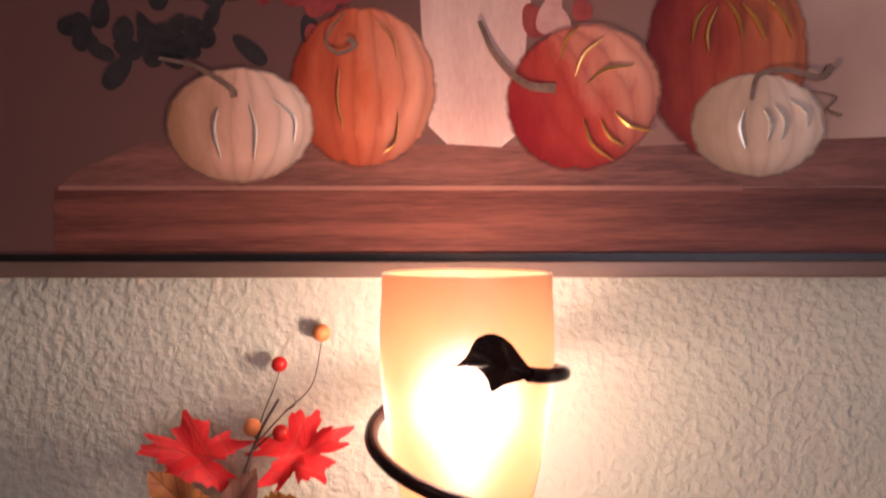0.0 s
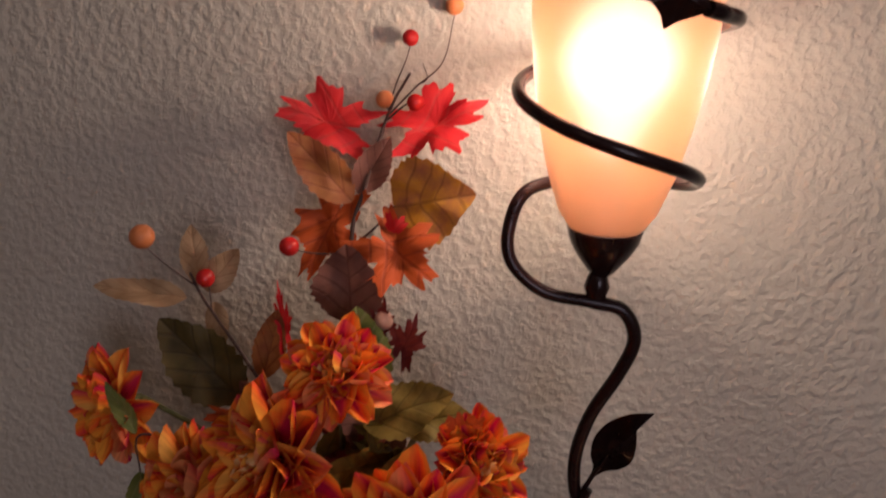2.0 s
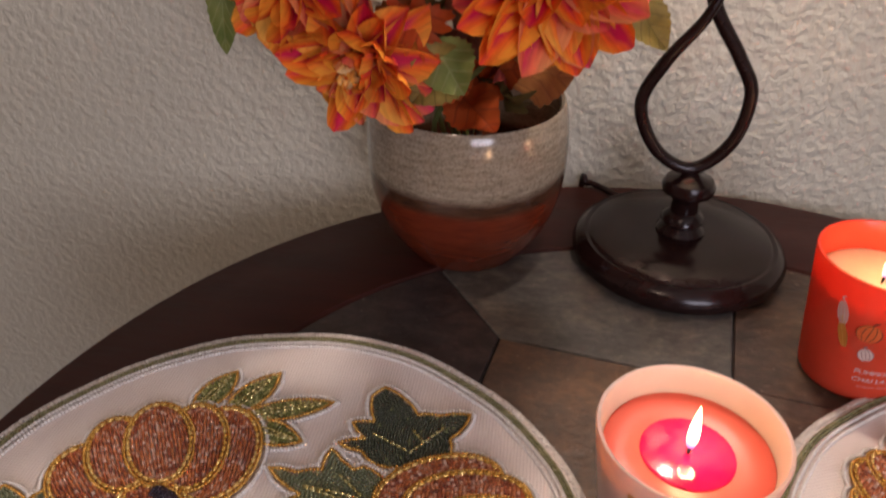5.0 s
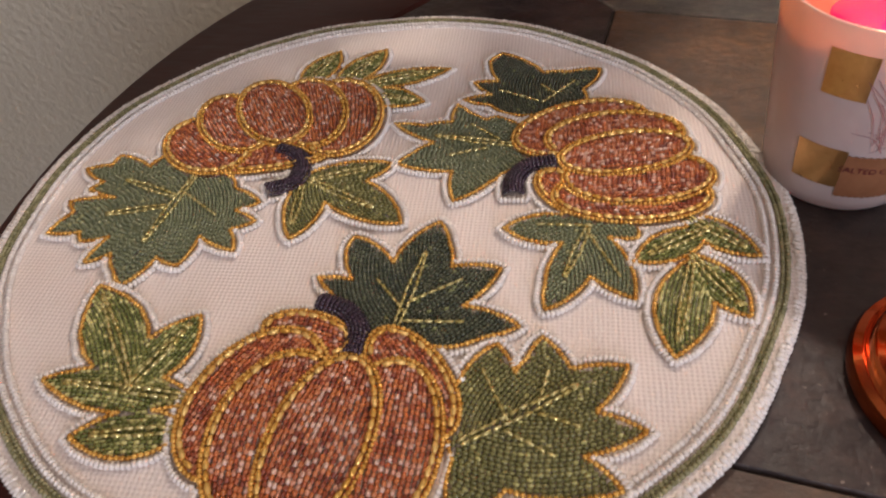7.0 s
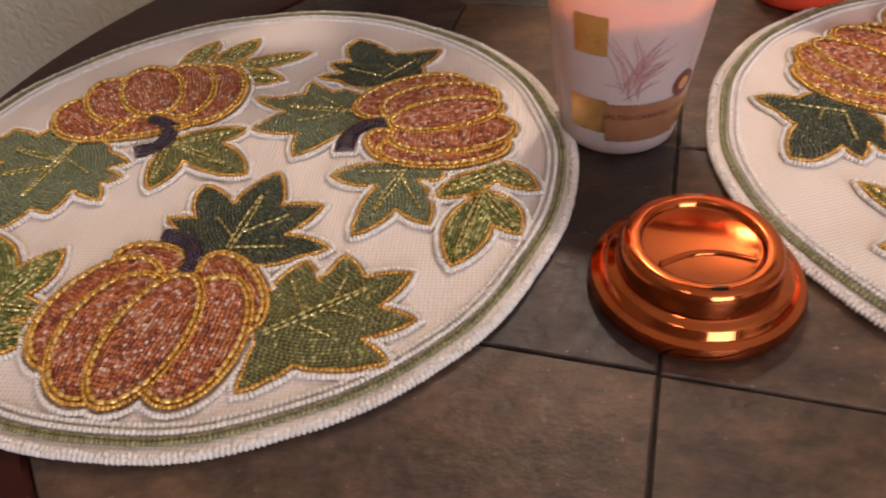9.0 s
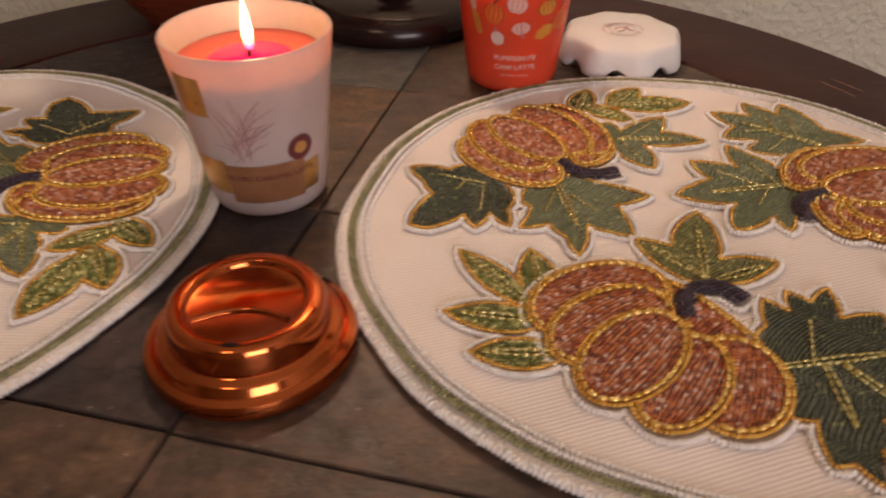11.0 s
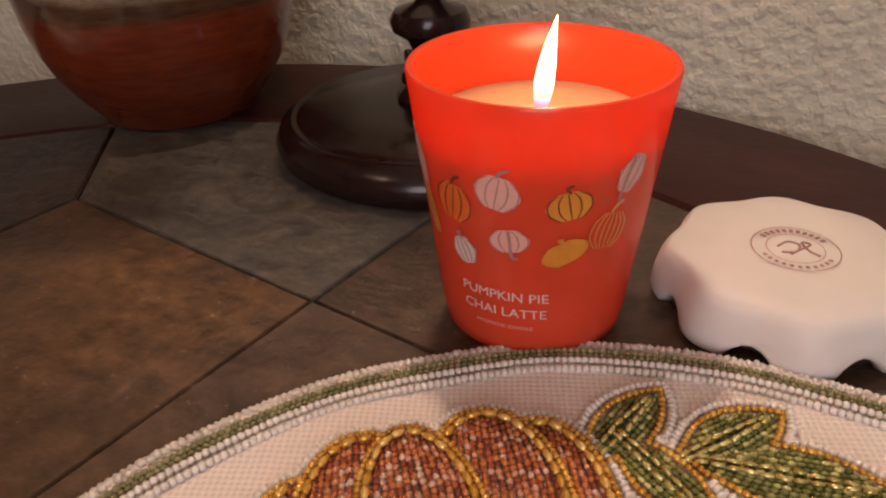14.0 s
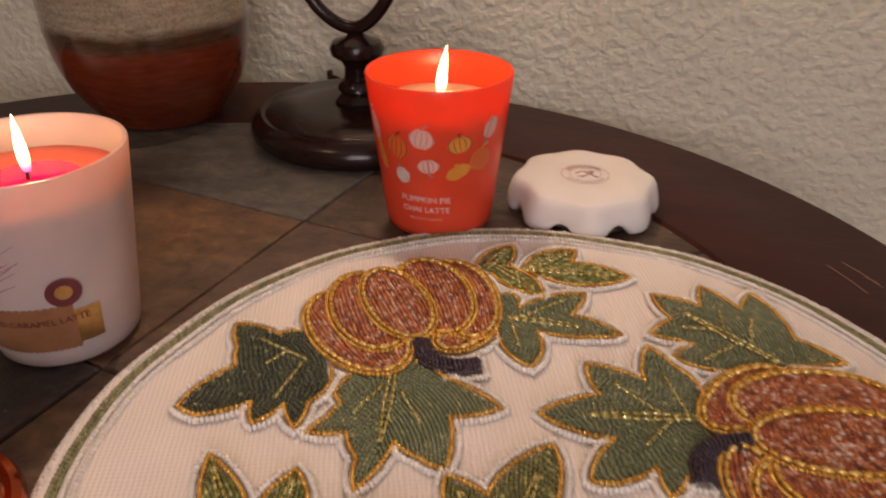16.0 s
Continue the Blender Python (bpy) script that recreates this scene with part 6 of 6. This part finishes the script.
cloth_leaf((-0.216, -0.115, 1.106), (-0.218, -0.118, 1.172), (0.0, -1, 0.15), 0.028, "mauve", tall, False, 0.05, 9, "broad mauve brown leaf")
cloth_leaf((-0.197, -0.12, 1.085), (-0.190, -0.116, 1.128), (0.2, -1, 0.1), 0.011, "wine", tall, True, 0.1, 10)
cloth_leaf((-0.180, -0.12, 1.070), (-0.166, -0.116, 1.118), (0.2, -1, 0.1), 0.013, "wine", tall, True, 0.1, 11)

side = spray("berry_spray", "artificial spray of beige leaves and orange berries")
twig([IN, (VC.x - 0.02, VC.y + 0.01, TOP + 0.13), (-0.255, -0.150, 1.020), (-0.300, -0.128, 1.075), (-0.338, -0.110, 1.115), (-0.350, -0.105, 1.135)], 0.0022, side, "stem")
twig([(-0.330, -0.114, 1.106), (-0.334, -0.106, 1.120), (-0.336, -0.104, 1.130)], 0.0009, side)
twig([(-0.345, -0.108, 1.125), (-0.365, -0.116, 1.145), (-0.375, -0.128, 1.164)], 0.0008, side)
berry((-0.336, -0.108, 1.132), 0.0076, "red", side)
berry((-0.375, -0.128, 1.170), 0.0095, "orange", side)
cloth_leaf((-0.346, -0.100, 1.122), (-0.348, -0.098, 1.174), (0.1, -1, 0.1), 0.012, "beige", side, False, 0.05, 12, "dry beige leaf")
cloth_leaf((-0.348, -0.118, 1.118), (-0.424, -0.120, 1.123), (0.0, -0.7, 0.7), 0.012, "beige", side, False, 0.02, 13, "dry beige leaf")
cloth_leaf((-0.340, -0.100, 1.118), (-0.310, -0.098, 1.156), (0.1, -1, 0.1), 0.013, "beige", side, False, 0.1, 14)
cloth_leaf((-0.330, -0.108, 1.112), (-0.319, -0.120, 1.080), (0.1, -1, 0.1), 0.011, "beige", side, False, 0.1, 15)
low = spray("foliage_spray", "artificial green, olive and orange leaves round the blooms")
twig([IN, (VC.x, VC.y, TOP + 0.13), (-0.20, -0.14, 0.96), (-0.205, -0.15, 1.03), (-0.20, -0.15, 1.07)], 0.0022, low, "stem")
cloth_leaf((-0.195, -0.150, 1.062), (-0.207, -0.138, 1.130), (0.2, -1, 0.2), 0.022, "green", low, False, 0.1, 16, "yellow green leaf")
cloth_leaf((-0.196, -0.165, 1.046), (-0.128, -0.165, 1.076), (0.0, -0.7, 0.7), 0.021, "olive", low, False, 0.1, 17, "olive gold leaf")
cloth_leaf((-0.170, -0.165, 1.048), (-0.118, -0.160, 1.060), (0.0, -0.7, 0.7), 0.018, "olive", low, False, -0.1, 18)
cloth_leaf((-0.300, -0.135, 1.040), (-0.366, -0.128, 1.104), (0.2, -1, 0.2), 0.028, "dark", low, False, 0.05, 19, "dark green leaf")
cloth_leaf((-0.240, -0.165, 1.030), (-0.318, -0.162, 1.042), (0.0, -0.8, 0.6), 0.020, "rust", low, True, 0.0, 20, "rust orange leaf")
cloth_leaf((-0.282, -0.135, 1.062), (-0.268, -0.130, 1.122), (0.1, -1, 0.1), 0.013, "brown", low, False, 0.1, 21)
cloth_leaf((-0.262, -0.135, 1.080), (-0.268, -0.132, 1.140), (0.3, -1, 0.0), 0.006, "red", low, True, 0.1, 22, "thin red bract")
cloth_leaf((-0.372, -0.172, 1.026), (-0.390, -0.172, 1.072), (0.4, -1, 0.1), 0.007, "green", low, False, 0.1, 23, "narrow green leaf")
cloth_leaf((-0.374, -0.168, 0.990), (-0.380, -0.165, 0.925), (0.3, -1, 0.1), 0.011, "green", low, False, 0.1, 24, "hanging green leaf")
twig([(-0.290, -0.140, 1.010), (-0.340, -0.160, 1.016), (-0.370, -0.171, 1.024), (-0.374, -0.168, 0.990)], 0.0013, low)
cloth_leaf((-0.200, -0.205, 0.950), (-0.232, -0.222, 0.918), (0.2, -0.9, 0.3), 0.020, "olive", low, False, 0.1, 25, "green leaf at the rim")
cloth_leaf((-0.220, -0.205, 0.955), (-0.196, -0.222, 0.925), (0.2, -0.9, 0.3), 0.020, "green", low, False, 0.1, 26)
cloth_leaf((-0.100, -0.200, 0.990), (-0.070, -0.203, 0.955), (0.2, -0.9, 0.3), 0.014, "olive", low, False, 0.1, 27)
cloth_leaf((-0.240, -0.200, 0.985), (-0.215, -0.215, 0.945), (0.2, -0.9, 0.1), 0.020, "rust", low, True, 0.1, 28)
cloth_leaf((-0.130, -0.190, 1.050), (-0.108, -0.195, 1.082), (0.2, -0.9, 0.1), 0.016, "rust", low, True, 0.1, 29)
cloth_leaf((-0.230, -0.150, 1.085), (-0.222, -0.150, 1.115), (0.1, -0.9, 0.1), 0.018, "wine", low, True, 0.1, 30)
twig([(-0.20, -0.15, 1.07), (-0.192, -0.13, 1.09), (-0.189, -0.122, 1.106)], 0.0009, low)
berry((-0.189, -0.122, 1.112), 0.0074, "pink", low)

# filler leaves between the blooms
fr = random.Random(77)
for k in range(30):
    a = fr.uniform(0, 1)
    root = Vector((fr.uniform(-0.24, -0.16), fr.uniform(-0.165, -0.135), fr.uniform(0.90, 1.02)))
    out = Vector((fr.uniform(-1, 0.75), fr.uniform(-0.9, -0.1), fr.uniform(-0.35, 0.8))).normalized()
    cloth_leaf(root, root + out * fr.uniform(0.055, 0.085), (fr.uniform(-0.4, 0.4), -1, fr.uniform(0, 0.5)), fr.uniform(0.016, 0.024), ("wine", "rust", "brown", "dark", "olive", "mauve")[k % 6], low, k % 3 == 0, fr.uniform(-0.1, 0.2), 100 + k)
